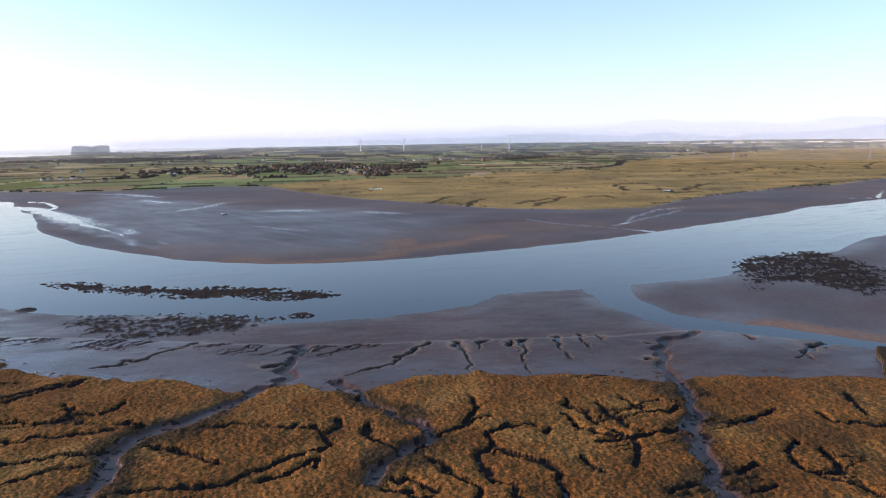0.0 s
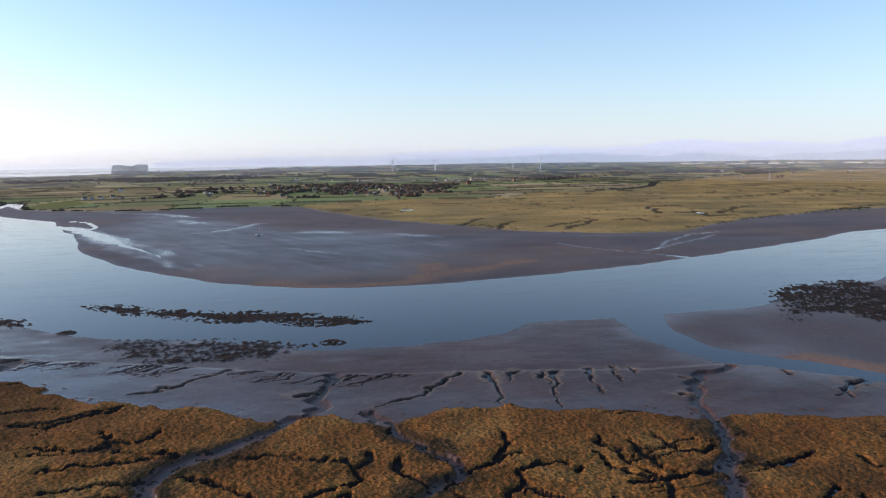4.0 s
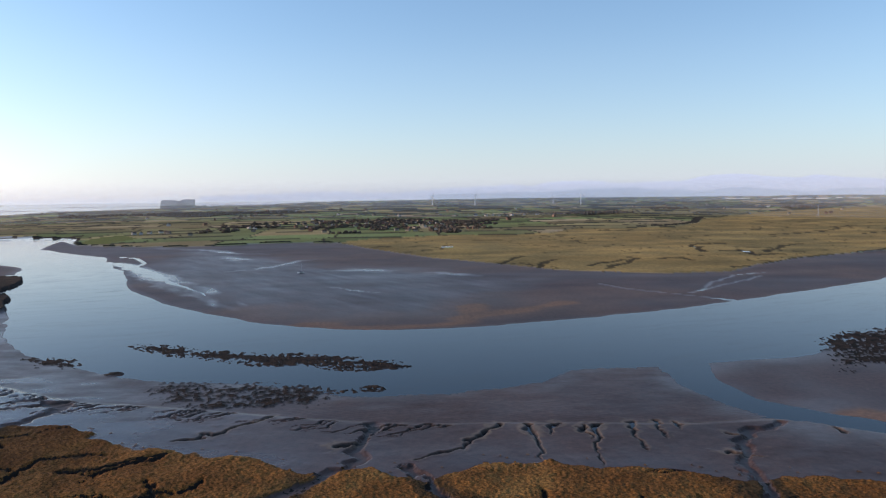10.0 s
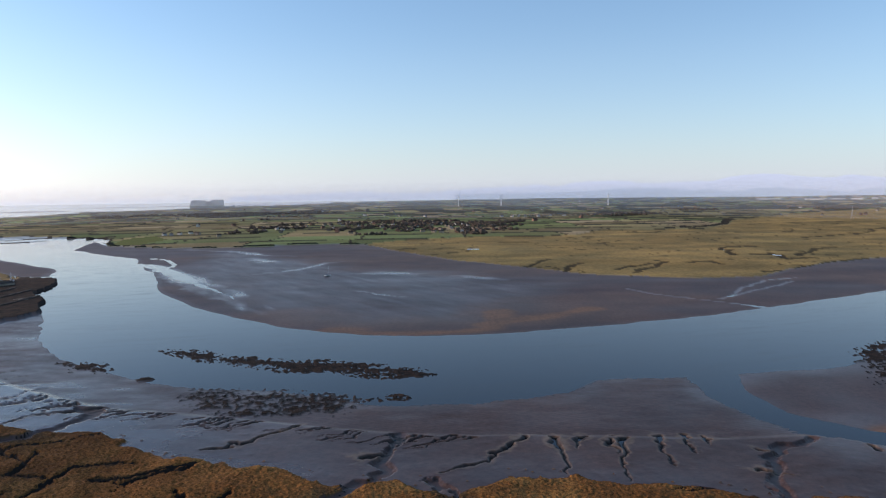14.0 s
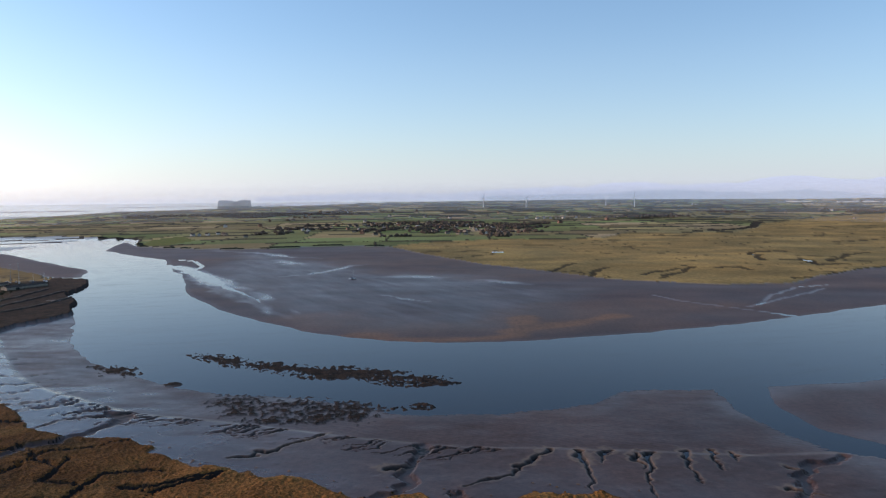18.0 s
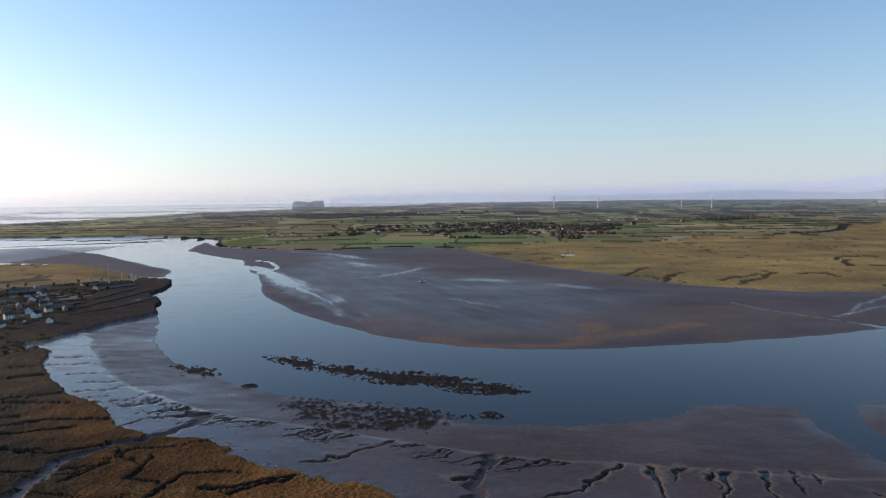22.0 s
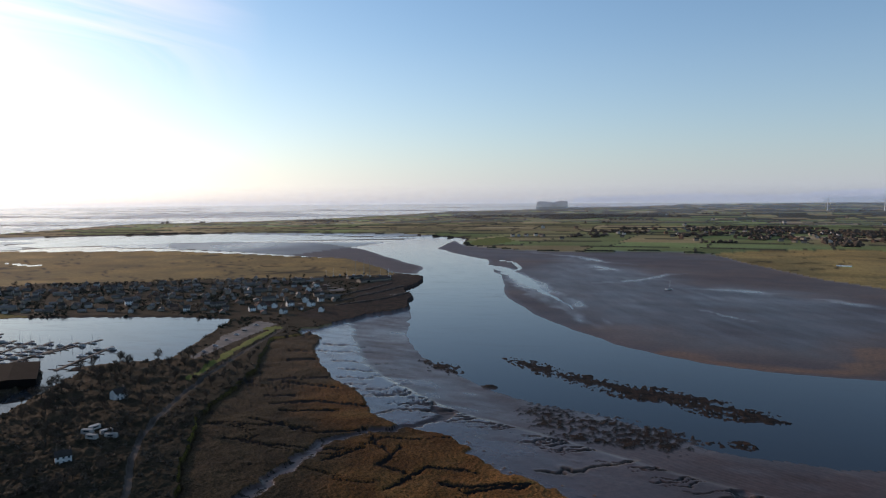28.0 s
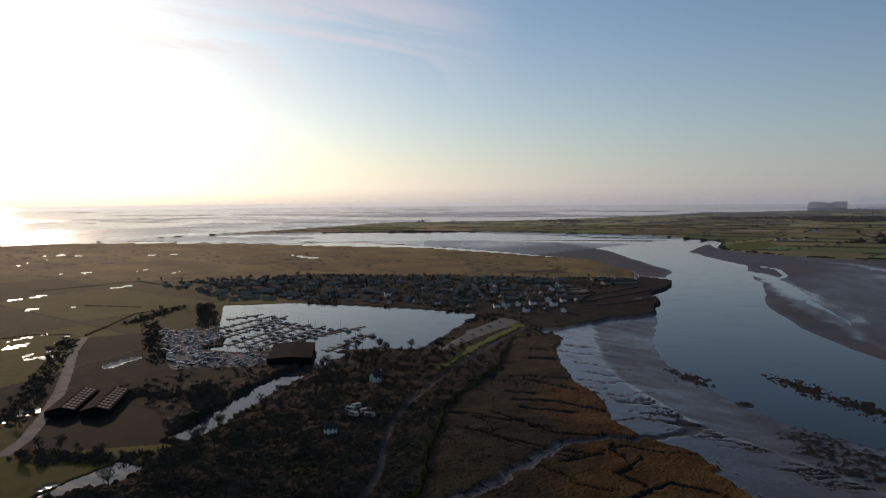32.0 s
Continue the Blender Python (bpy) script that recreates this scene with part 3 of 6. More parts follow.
# fans of slanting rills along the scarp
rill_rng = random.Random(77)
run = [(-205, 392), (-184, 377), (-148, 356), (-98, 342), (-52, 324), (2, 306), (34, 303)]
for (ax, ay), (bx, by) in zip(run, run[1:]):
    s = rill_rng.uniform(0, 0.2)
    while s < 1:
        for k in range(rill_rng.randint(2, 5)):
            px, py = ax + s * (bx - ax), ay + s * (by - ay)
            n, turn = rill_rng.uniform(8, 24), rill_rng.uniform(-0.35, 0.3)
            ux, uy = -math.cos(0.76 + turn), -math.sin(0.76 + turn)
            carve([(px, py), (px + 0.5 * n * ux, py + 0.5 * n * uy), (px + n * ux - 0.2 * n, py + n * uy * 0.9)], rill_rng.uniform(0.65, 1.25), rill_rng.uniform(0.9, 1.5), 0.75, 8.0, 0.3)
            s += rill_rng.uniform(2.2, 4.5) / math.hypot(bx - ax, by - ay)
        s += rill_rng.uniform(5, 16) / math.hypot(bx - ax, by - ay)
# faint current ripples on the lower flat
low = mud_s & (d_scarp < 0)
Z = np.where(low, Z + 0.03 * np.sin((GX * 0.5 + GY) * 2.1 + 5 * fbm(GX, GY, 20, 2, 45)) * smooth(-1, -6, d_scarp) * (RG < 480), Z)

# brown salt marsh with its creeks
clump = fbm(GX, GY, 2.0, 3, 51)
z_marsh = 1.6 + SEEN * (0.42 * np.abs(clump) + 0.55 * fbm(GX, GY, 16, 3, 52) + 0.35 * (vnoise(GX * 0.9, GY * 0.9, 53) - 0.4) + 0.16 * (lattice((GX * 1.6).astype(np.int32), (GY * 1.6).astype(np.int32), 54) - 0.5))
edge = smooth(0.0, 1.6, d_marsh + 1.0 * gone)
islets = (d_marsh > -9) & (d_marsh <= 0) & (vnoise(GX / 2.2, GY / 2.2, 57) > 0.945) & mud_s
lay(m_marsh, z_mud * (1 - edge) + z_marsh * edge, MARSH)
lay(islets, Z + 0.35, MARSH)
cut = np.full(GX.shape, 9.0)
veins = np.abs(fbm(GX * 0.45 + 2 * clump, GY * 1.25 - 0.3 * GX, 30, 3, 61)) * 22 + 2.5 * smooth(-0.3, 0.4, fbm(GX, GY, 60, 2, 62))
cut = np.minimum(cut, veins / (0.45 + 0.35 * smooth(-90, -160, GX)))
for g in CREEKS_WEST + CREEKS_MID + CREEKS_EAST:
    gd, gp = line_dist(g, GX + 1.6 * gone, GY + 1.6 * gone, 12, True)
    cut = np.minimum(cut, gd / (1.0 * (1 + 0.5 * clump)))
cut = cut + 9 * (1 - SEEN)
Z = np.where(m_marsh, np.minimum(Z, Z - 1.5 * np.maximum(0, 1 - np.maximum(0, cut - 0.35) / 0.8)), Z)
# narrow creek floors take the dark bed colour for the shade in them
K = np.where(m_marsh & (cut < 0.5), BED, K)
meander = 2.6 * fbm(GX, GY, 13, 2, 67)
near_creek = np.full(GX.shape, 30.0)
for pts, wide in CREEKS:
    cd, cp = line_dist(pts, GX + 1.6 * gone + meander, GY + 1.6 * gone - meander, 30, True)
    near_creek = np.minimum(near_creek, cd - wide)
    w = np.where(m_marsh, wide * (1.0 - 0.45 * cp) * (1 + 0.3 * fbm(GX, GY, 20, 2, 68)), 0.75 * wide * (1 + 0.7 * gone))
    floor = np.where(m_marsh, 0.25 + 0.3 * (1 - cp), 0.05 + 0.2 * (1 - cp))
    sub = m_marsh | mud_s
    Z = np.where(sub & (cd < w * 1.5), np.minimum(Z, floor + (Z - floor) * smooth(w * 0.45, w * 1.2, cd)), Z)
    K = np.where(m_marsh & (cd < w * 0.95), MUD, K)
    K = np.where(m_marsh & (cd < w * 0.95) & (clump > 0.55), BED, K)
    WET = np.where(sub & (cd < w), 0.30, WET)
# what grows on the marsh: rusty grass, dark sea purslane by the creeks and along the wood
near_creek = np.minimum(near_creek, 2.6 * cut + 2.5)
dark_leaf = smooth(8.0, 1.0, near_creek + 7 * fbm(GX, GY, 17, 3, 66) + 2) * 0.85
dark_leaf = np.maximum(dark_leaf, 0.9 * smooth(72, 34, line_dist(MARSH_INNER, GX, GY) + 24 * fbm(GX, GY, 30, 3, 69)))
rust, purslane = np.array((0.225, 0.092, 0.024)), np.array((0.046, 0.032, 0.016))
straw = np.array((0.27, 0.13, 0.037))
marsh_cover = rust + (straw - rust) * smooth(0.0, 0.8, fbm(GX, GY, 26, 4, 70))[..., None]
# the whole cover is made darker towards the west
marsh_cover = marsh_cover * (1 - 0.45 * smooth(-90, -160, GX))[..., None]
marsh_cover = marsh_cover + (purslane - marsh_cover) * dark_leaf[..., None]

# wetter towards the waterline
for d in (d_mud, d_east, d_bank, d_point):
    WET = np.where((d > 0) & (d < 12) & (K == MUD) & ~m_marsh, np.maximum(WET, 0.35 * (1 - d / 12)), WET)

# skears: beds of dark weedy stones
WEED = np.zeros(GX.shape)
for n, sk in enumerate(SKEARS):
    sd = inside(sk, WX, WY)
    bed = 0.42 * fbm(GX * 0.55, GY * 1.3, 10, 3, 71) + 0.7 * fbm(GX, GY * 0.5, 1.7, 3, 73) + 0.07 * np.minimum(sd, 8) - (0.0, 0.22, 0.0, 0.18, 0.05)[n]
    near = (sd > -5) & (d_marsh < 0)
    Z = np.where(near, np.maximum(Z, np.clip(0.45 * bed, -0.4, 0.30) + 0.25 * np.abs(fbm(GX, GY, 1.6, 2, 72)) * (bed > 0) + np.maximum(Z, 0) * (bed > 0)), Z)
    WEED = np.where(near, np.maximum(WEED, smooth(-0.22, 0.15, bed) * (0.85 if n == 1 else 1.0)), WEED)
    K = np.where(near & (K != MARSH), np.where(bed > (0.32 if n == 1 else -0.03), SKEAR, MUD), K)
    WET = np.where(near, WET * (1 - smooth(-0.12, 0.1, bed)), WET)
rk = np.hypot(GX + 158, GY - 420)
lay(rk < 5, 0.6, SKEAR)

# dry land south of the river, with the village and its marsh
dry = (d_south > 0) & ~mud_s & ~m_marsh
lay(dry, 3.0 + 0.25 * soft, SCRUB)
wildness = smooth(-30, 40, inside([(-206, 197), (-301, 333), (-345, 430), (-420, 395), (-470, 300), (-380, 150), (-330, 60), (-180, 40)], GX, GY))
Z = np.where(dry, Z + wildness * SEEN * (np.maximum(0, 2.2 * fbm(GX, GY, 16, 4, 81) + 0.5) + 1.3 * np.abs(fbm(GX, GY, 4.0, 3, 82)) + 0.6 * lattice((GX * 1.1).astype(np.int32), (GY * 0.9).astype(np.int32), 83)), Z)
lay(dry & (d_gl > 0), 1.6 + 0.15 * soft, GOLD)
gl_vein = np.abs(fbm(GX + 10 * soft, GY, 120, 3, 87)) * 120
lay(dry & (d_gl > 0) & (fbm(GX * 0.6, GY, 60, 3, 88) > 1.12), 1.5, PUDDLE)
fields_sw = dry & (GX < -560 - 0.45 * (GY - 200)) & (d_gl <= 0) & (GY < 470)
lay(fields_sw, 2.2 + 0.2 * soft, FIELD)
lay(dry & (inside([(-300, 60), (-420, 70), (-480, 150), (-400, 170), (-330, 150)], WX, WY) > 0), 2.6 + 0.2 * soft, FIELD)
lay(dry & (line_dist(ROAD, GX, GY) < 3.6), 2.7, BUILT)
lay(dry & (line_dist(LANE, GX, GY) < 1.5), 3.1, PALE)
lay(dry & (inside(YARD, WX, WY) > 0), 2.9, BUILT)
lay(dry & (inside(CARPARK, WX, WY) > 0), 3.2, BUILT)
lay(dry & (inside(EMB_GRASS, WX, WY) > 0), 4.0, LAWN)
lay(dry & (np.hypot(GX + 406, GY - 515) < 9), 3.5, LAWN)
pier_d = line_dist(PIER[:7], WX, WY) + 10 * soft
lay(dry & (d_gl <= 0) & (pier_d < 62), 2.6 + 0.5 * np.abs(clump) + 0.8 * smooth(20, 60, pier_d), SKEAR)
lay(dry & (line_dist(PIER, WX, WY) >= 12) & (inside(PIER[:6] + [(-480, 640), (-560, 850)], WX, WY) > 0) & (fbm(GX, GY, 45, 3, 77) > 0.6), 3.4, BUILT)
for basin, depth in ((BASIN, 0.4), (POND, 0.9)):
    bd = inside(basin, GX + 1.2 * gone, GY + 1.2 * gone)
    Z = np.where(bd > -2, np.minimum(Z, 3.0 + (depth - 3.0) * smooth(-2, 1.5, bd)), Z)
    K = np.where(bd > 0, BED, K)
cd = line_dist(CANAL, GX + 1.2 * gone, GY + 1.2 * gone)
Z = np.where(cd < 11, np.minimum(Z, 0.4 + 2.6 * smooth(7, 10.5, cd)), Z)
K = np.where(cd < 9, BED, K)
for i, (px, py) in enumerate(PUDDLES):
    wide = 2.5 + (i * 7) % 5 * 1.3 + 0.006 * math.hypot(px, py)
    u = (GX - px) * 0.9 + (GY - py) * 0.43
    v = -(GX - px) * 0.43 + (GY - py) * 0.9
    blot = np.hypot(u / (wide * 0.6), v / (wide * 1.8)) + 0.7 * fbm(GX, GY, 10, 3, 91)
    lay((blot < 0.6) & dry, 2.1, PUDDLE)

# northern land: fields, with the seawall and the golden marsh in front
lay(d_north > 0, 1.2 + 2.0 * smooth(0, 60, d_north) + 0.4 * soft, FIELD)
lay((d_north > 0) & (d_north < 9), 2.2, SCRUB)
hill = 16 * np.exp(-(((GX - 1300) / 420) ** 2 + ((GY - 3350) / 330) ** 2)) + 26 * smooth(3300, 5200, GY) * (0.5 + 0.5 * fbm(GX, GY, 1400, 2, 95)) * smooth(-1900, -1200, GX)
Z = np.where(d_north > 0, Z + hill, Z)
lay(d_gold > 0, 1.0 + 0.12 * soft, GOLD)
lay((d_north > 0) & (inside(GREEN_POINT, WX, WY) > 0), 2.6, LAWN)
bank_d = line_dist(GOLD_BANK, WX, WY)
lay((d_north > 0) & (bank_d < 14), 2.0, SCRUB)
far_creek = np.zeros(GX.shape)
for c in FAR_CREEKS:
    fd, fp = line_dist(c, WX + 5 * soft, WY + 9 * fbm(GX, GY, 40, 2, 94), 60, True)
    w = np.clip(0.34 * GAP, 1.8 * (1 - 0.5 * fp) + 1.0, 6.0)
    cutting = smooth(1.25 * w, 0.8 * w, fd) * (1 - 0.2 * fp)
    far_creek = np.maximum(far_creek, cutting)
    Z = np.where(d_gold > 0, Z - 0.8 * cutting, Z)
vein_n = np.abs(fbm(GX + 20 * soft, GY * 1.3, 190, 3, 97)) * 190
lay((d_gold > 0) & (fbm(GX * 0.4, GY, 46, 3, 98) > 1.12), 0.9, PUDDLE)

# field patterns: jittered cells, each with its own crop
def field_cells(X, Y, w, h, turn, seed):
    ca, sa = math.cos(turn), math.sin(turn)
    u, v = (X * ca + Y * sa) / w, (-X * sa + Y * ca) / h
    u = u + 0.35 * fbm(X, Y, 700, 2, seed)
    row = np.floor(v)
    u = u + 0.5 * lattice(row.astype(np.int64), row.astype(np.int64) * 0 + 7, seed)
    col = np.floor(u)
    rnd = lattice(col.astype(np.int64), row.astype(np.int64), seed + 1)
    across, along = np.minimum(u - col, 1 - u + col) * w, np.minimum(v - row, 1 - v + row) * h
    return rnd, np.minimum(across, along), along

rnd, f_edge, f_row = field_cells(GX, GY, 230, 165, 0.12, 201)
PALETTE = np.array([(0.085, 0.10, 0.035), (0.095, 0.122, 0.042), (0.18, 0.15, 0.065), (0.15, 0.115, 0.055), (0.10, 0.125, 0.04), (0.20, 0.15, 0.085), (0.07, 0.095, 0.03)])
cover = PALETTE[(rnd * 6.99).astype(int)]
rough_land = 0.8 * smooth(-0.1, 0.6, fbm(GX, GY, 700, 3, 205) + 0.5 * smooth(-500, -1200, GX) * smooth(3200, 2300, RG))
cover = cover * (1 - rough_land[..., None]) + np.array((0.115, 0.09, 0.042)) * rough_land[..., None]
sw = (d_south > 0)[..., None]
cover = np.where(sw, np.array((0.105, 0.085, 0.014)) * (0.6 + 0.8 * rnd[..., None]), cover * (1.55 + 1.0 * lattice((rnd * 977).astype(np.int32), (rnd * 311).astype(np.int32), 9)[..., None]))
dark_edge = (f_edge < 1.5 + 0.0008 * RG) | ((f_row < 0.42 * GAP) & (vnoise(GX / 150, GY / 150, 207) > 0.42) & (d_north > 0))
cover = np.where(dark_edge[..., None], np.array((0.035, 0.034, 0.018)), cover)
rough_pasture = inside([(-659, 218), (-383, 90), (-340, 150), (-376, 213), (-440, 312), (-488, 222), (-643, 280)], GX, GY) > 0
cover = np.where((rough_pasture & (d_south > 0))[..., None], np.array((0.021, 0.0145, 0.007)) * (0.8 + 0.5 * soft[..., None]), cover)
cover = np.where((K == MARSH)[..., None], marsh_cover, cover)
# golden marshes: narrow drains and creeks drawn darker, the southern marsh darker overall
drain_n = smooth(2.2 + 0.5 * np.minimum(GAP, 12), 0.3, vein_n) * smooth(4200, 2200, RG)
drain_s = smooth(3.0 + 0.6 * np.minimum(GAP, 12), 0.3, gl_vein)
sward = np.array((0.32, 0.205, 0.068)) * (1 + 0.3 * fbm(GX * 0.4, GY, 60, 4, 99))[..., None]
sward = sward * np.where(d_gold > 0, 1.0, 0.66)[..., None] * (1 - 0.86 * np.where(d_gold > 0, np.maximum(0.8 * drain_n, far_creek), drain_s))[..., None]
cover = np.where((K == GOLD)[..., None], sward, cover)
# rusty sand along the rims of the mud banks, weed thinning out round the stone beds
rim = np.where(d_bank > 0, 0.25 * smooth(12, 3, d_front + 5 * soft) * smooth(-220, -20, GX + 50 * soft), 0)
for line, wide in RUST:
    rust_d = line_dist(line, WX, WY) + 0.5 * wide * fbm(GX * 0.5, GY, 22, 3, 101)
    rim = np.maximum(rim, np.where(d_bank > 0, smooth(1.5, 0.2, rust_d / wide), 0))
rim = np.maximum(rim, np.where(d_east > 0, 0.9 * smooth(18, 9, line_dist([(330, 150), (251, 255), (236, 274), (222, 289)], WX, WY) + 5 * soft), 0))
rim = np.maximum(rim, np.where(d_bank > 0, 0.30 * smooth(-0.1, 0.6, fbm(GX * 0.5, GY, 160, 3, 100)) * smooth(60, 20, d_wet), 0))
mud_tint = np.array((0.086, 0.048, 0.039)) + (np.array((0.23, 0.108, 0.052)) - np.array((0.086, 0.048, 0.039))) * rim[..., None]
# sunlight on the lips painted as a paler mud tint
mud_tint = mud_tint + (np.array((0.21, 0.145, 0.10)) - mud_tint) * (0.8 * LIT_LIP)[..., None]
mud_tint = mud_tint + (np.array((0.024, 0.017, 0.012)) * (1 + 0.6 * fbm(GX, GY, 2.5, 2, 75))[..., None] - mud_tint) * WEED[..., None]
# gully shade painted as a dark tint on the mud
mud_tint = mud_tint + (np.array((0.026, 0.018, 0.014)) - mud_tint) * GULLY_SHADE[..., None]
WET = WET * (1 - 0.7 * rim) * (1 - 0.6 * LIT_LIP) * (1 - 0.8 * GULLY_SHADE)
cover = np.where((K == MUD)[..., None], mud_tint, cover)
cover = np.where(((K == BED) | (K == SKEAR))[..., None], np.array((0.026, 0.019, 0.015)), cover)

fx, fy, fz, fk = far_np(GX, GY)
Zb = Z * fk + fz
rows_n, cols_n = GX.shape
verts = np.stack([fx, fy, Zb], -1).reshape(-1, 3)
idx = np.arange(rows_n * cols_n).reshape(rows_n, cols_n)
nxt = np.roll(idx, -1, axis=1)
quads = np.stack([idx[:-1], idx[1:], nxt[1:], nxt[:-1]], -1).reshape(-1, 4)
kinds = K[:-1].reshape(-1)


def big_mesh(name, verts, quads, mats, kinds=None):
    me = bpy.data.meshes.new(name)
    me.vertices.add(len(verts))
    me.vertices.foreach_set("co", np.ascontiguousarray(verts, np.float32).ravel())
    me.loops.add(quads.size)
    me.loops.foreach_set("vertex_index", np.ascontiguousarray(quads, np.int32).ravel())
    me.polygons.add(len(quads))
    me.polygons.foreach_set("loop_start", np.arange(0, quads.size, 4, dtype=np.int32))
    for m in mats:
        me.materials.append(m)
    if kinds is not None:
        me.polygons.foreach_set("material_index", kinds.astype(np.int32))
    me.update(calc_edges=True)
    me.polygons.foreach_set("use_smooth", np.ones(len(quads), bool))
    return me


me = big_mesh("ground", verts, quads, GROUND_MATS, kinds)
at = me.attributes.new("wet", "FLOAT", "POINT")
at.data.foreach_set("value", np.clip(WET, 0, 1).astype(np.float32).ravel())
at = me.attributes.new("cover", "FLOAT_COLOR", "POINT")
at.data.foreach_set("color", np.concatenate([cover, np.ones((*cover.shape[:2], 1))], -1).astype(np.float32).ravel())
ground = tagged(new("ground", me), "tidal mud flats, brown salt marsh and winter farmland", "ground", kind="structure")

# ---- the estuary water ----
wr = np.concatenate([np.array([5, 60, 120, 200, 300, 450, 700, 1000, 1400, 1900]), np.arange(1960, 5000, 40.0), np.arange(5000, 22000, 300.0), [EYE * 1234.0 / depress[-1]]])
wa = np.radians(np.arange(0, 360, 1.0))
WA, WR = np.meshgrid(wa, wr)
wx, wy, wz, _ = far_np(-WR * np.sin(WA), WR * np.cos(WA))
wi = np.arange(WA.size).reshape(WA.shape)
wq = np.stack([wi[:-1], wi[1:], np.roll(wi, -1, 1)[1:], np.roll(wi, -1, 1)[:-1]], -1).reshape(-1, 4)
water = tagged(new("water", big_mesh("water", np.stack([wx, wy, wz], -1).reshape(-1, 3), wq, [M_WATER])), "calm blue-grey estuary water at low tide", "water", kind="structure")


def ground_z(X, Y):
    """Built height of the ground at a plan place."""
    a = math.degrees(math.atan2(-X, Y))
    if a < -46:
        a += 360
    D = math.hypot(X, Y)
    col = int(np.argmin(np.abs(np.degrees(azim) - a)))
    row = int(np.clip(np.searchsorted(rings, D), 1, len(rings) - 1))
    s = (D - rings[row - 1]) / (rings[row] - rings[row - 1])
    return float(Zb[row - 1, col] * (1 - s) + Zb[row, col] * s)


# ---- basin, canal and pond water ----
def sheet(name, outline, z, mat, label, category="water"):
    bm = bmesh.new()
    vs = [bm.verts.new((x, y, z)) for x, y in outline]
    f = bm.faces.new(vs)
    if f.normal.z < 0:
        f.normal_flip()
    bmesh.ops.triangulate(bm, faces=[f])
    me = bpy.data.meshes.new(name)
    bm.to_mesh(me)
    bm.free()
    me.materials.append(mat)
    return tagged(new(name, me), label, category, kind="structure")


def grow(pts, d):
    cx, cy = sum(p[0] for p in pts) / len(pts), sum(p[1] for p in pts) / len(pts)
    return [(x + d * (x - cx) / math.hypot(x - cx, y - cy), y + d * (y - cy) / math.hypot(x - cx, y - cy)) for x, y in pts]


sheet("water_marina", grow(BASIN, 2.0), 2.0, M_BASIN, "still marina basin water mirroring the pale sky")
sheet("water_pond", grow(POND, 1.5), 2.0, M_BASIN, "small still pond beside the fields")
left, right = [], []
for i, (x, y) in enumerate(CANAL):
    a, b = CANAL[max(i - 1, 0)], CANAL[min(i + 1, len(CANAL) - 1)]
    n = Vector((a[1] - b[1], b[0] - a[0])).normalized() * 9.5
    left.append((x + n.x, y + n.y)), right.append((x - n.x, y - n.y))
sheet("water_canal", left + right[::-1], 1.99, M_BASIN, "narrow canal water leading into the marina")

# ---- mesh helpers ----
def part(name, bm, mat, parent=None, label=""):
    me = bpy.data.meshes.new(name)
    bm.to_mesh(me)
    bm.free()
    for m in (mat if isinstance(mat, list) else [mat]):
        me.materials.append(m)
    ob = new(name, me)
    if parent:
        ob.parent = parent
    return tagged(ob, label)


def thing(name, label, category, group=""):
    return tagged(new(name), label, category, group)


def box(bm, cx, cy, z0, sx, sy, sz, turn=0.0, taper=1.0):
    m = Matrix.Translation((cx, cy, z0)) @ Matrix.Rotation(turn, 4, "Z")
    vs = [bm.verts.new(m @ Vector((x * sx / 2 * t, y * sy / 2 * t, z))) for z, t in ((0, 1), (sz, taper)) for x, y in ((-1, -1), (1, -1), (1, 1), (-1, 1))]
    for f in ((3, 2, 1, 0), (4, 5, 6, 7), (0, 1, 5, 4), (1, 2, 6, 5), (2, 3, 7, 6), (3, 0, 4, 7)):
        bm.faces.new([vs[i] for i in f])
    return bm


def prism(bm, sx, sy, z0, rise, over=0.3, thick=0.18):
    """A gabled roof with real thickness, ridge along x."""
    hx, hy = sx / 2 + over, sy / 2 + over
    drop = rise * over / (sy / 2)
    for s in (1, -1):
        low, top = (s * hy, z0 - drop), (0, z0 + rise)
        ring = [(-hx, *low), (hx, *low), (hx, *top), (-hx, *top)]
        a = [bm.verts.new(p) for p in ring]
        b = [bm.verts.new((p[0], p[1], p[2] + thick)) for p in ring]
        order = (0, 1, 2, 3) if s < 0 else (3, 2, 1, 0)
        bm.faces.new([b[i] for i in order])
        bm.faces.new([a[i] for i in order[::-1]])
        for i in range(4):
            j = (i + 1) % 4
            bm.faces.new([a[i], a[j], b[j], b[i]])
    return bm


def gable_walls(bm, sx, sy, h, rise):
    vs = []
    for x in (-sx / 2, sx / 2):
        vs += [bm.verts.new((x, -sy / 2, 0)), bm.verts.new((x, sy / 2, 0)), bm.verts.new((x, sy / 2, h)), bm.verts.new((x, 0, h + rise)), bm.verts.new((x, -sy / 2, h))]
    bm.faces.new([vs[i] for i in (4, 3, 2, 1, 0)])
    bm.faces.new([vs[i] for i in (5, 6, 7, 8, 9)])
    bm.faces.new([vs[i] for i in (0, 5, 9, 4)])
    bm.faces.new([vs[i] for i in (6, 1, 2, 7)])
    bm.faces.new([vs[i] for i in (1, 6, 5, 0)])
    return bm


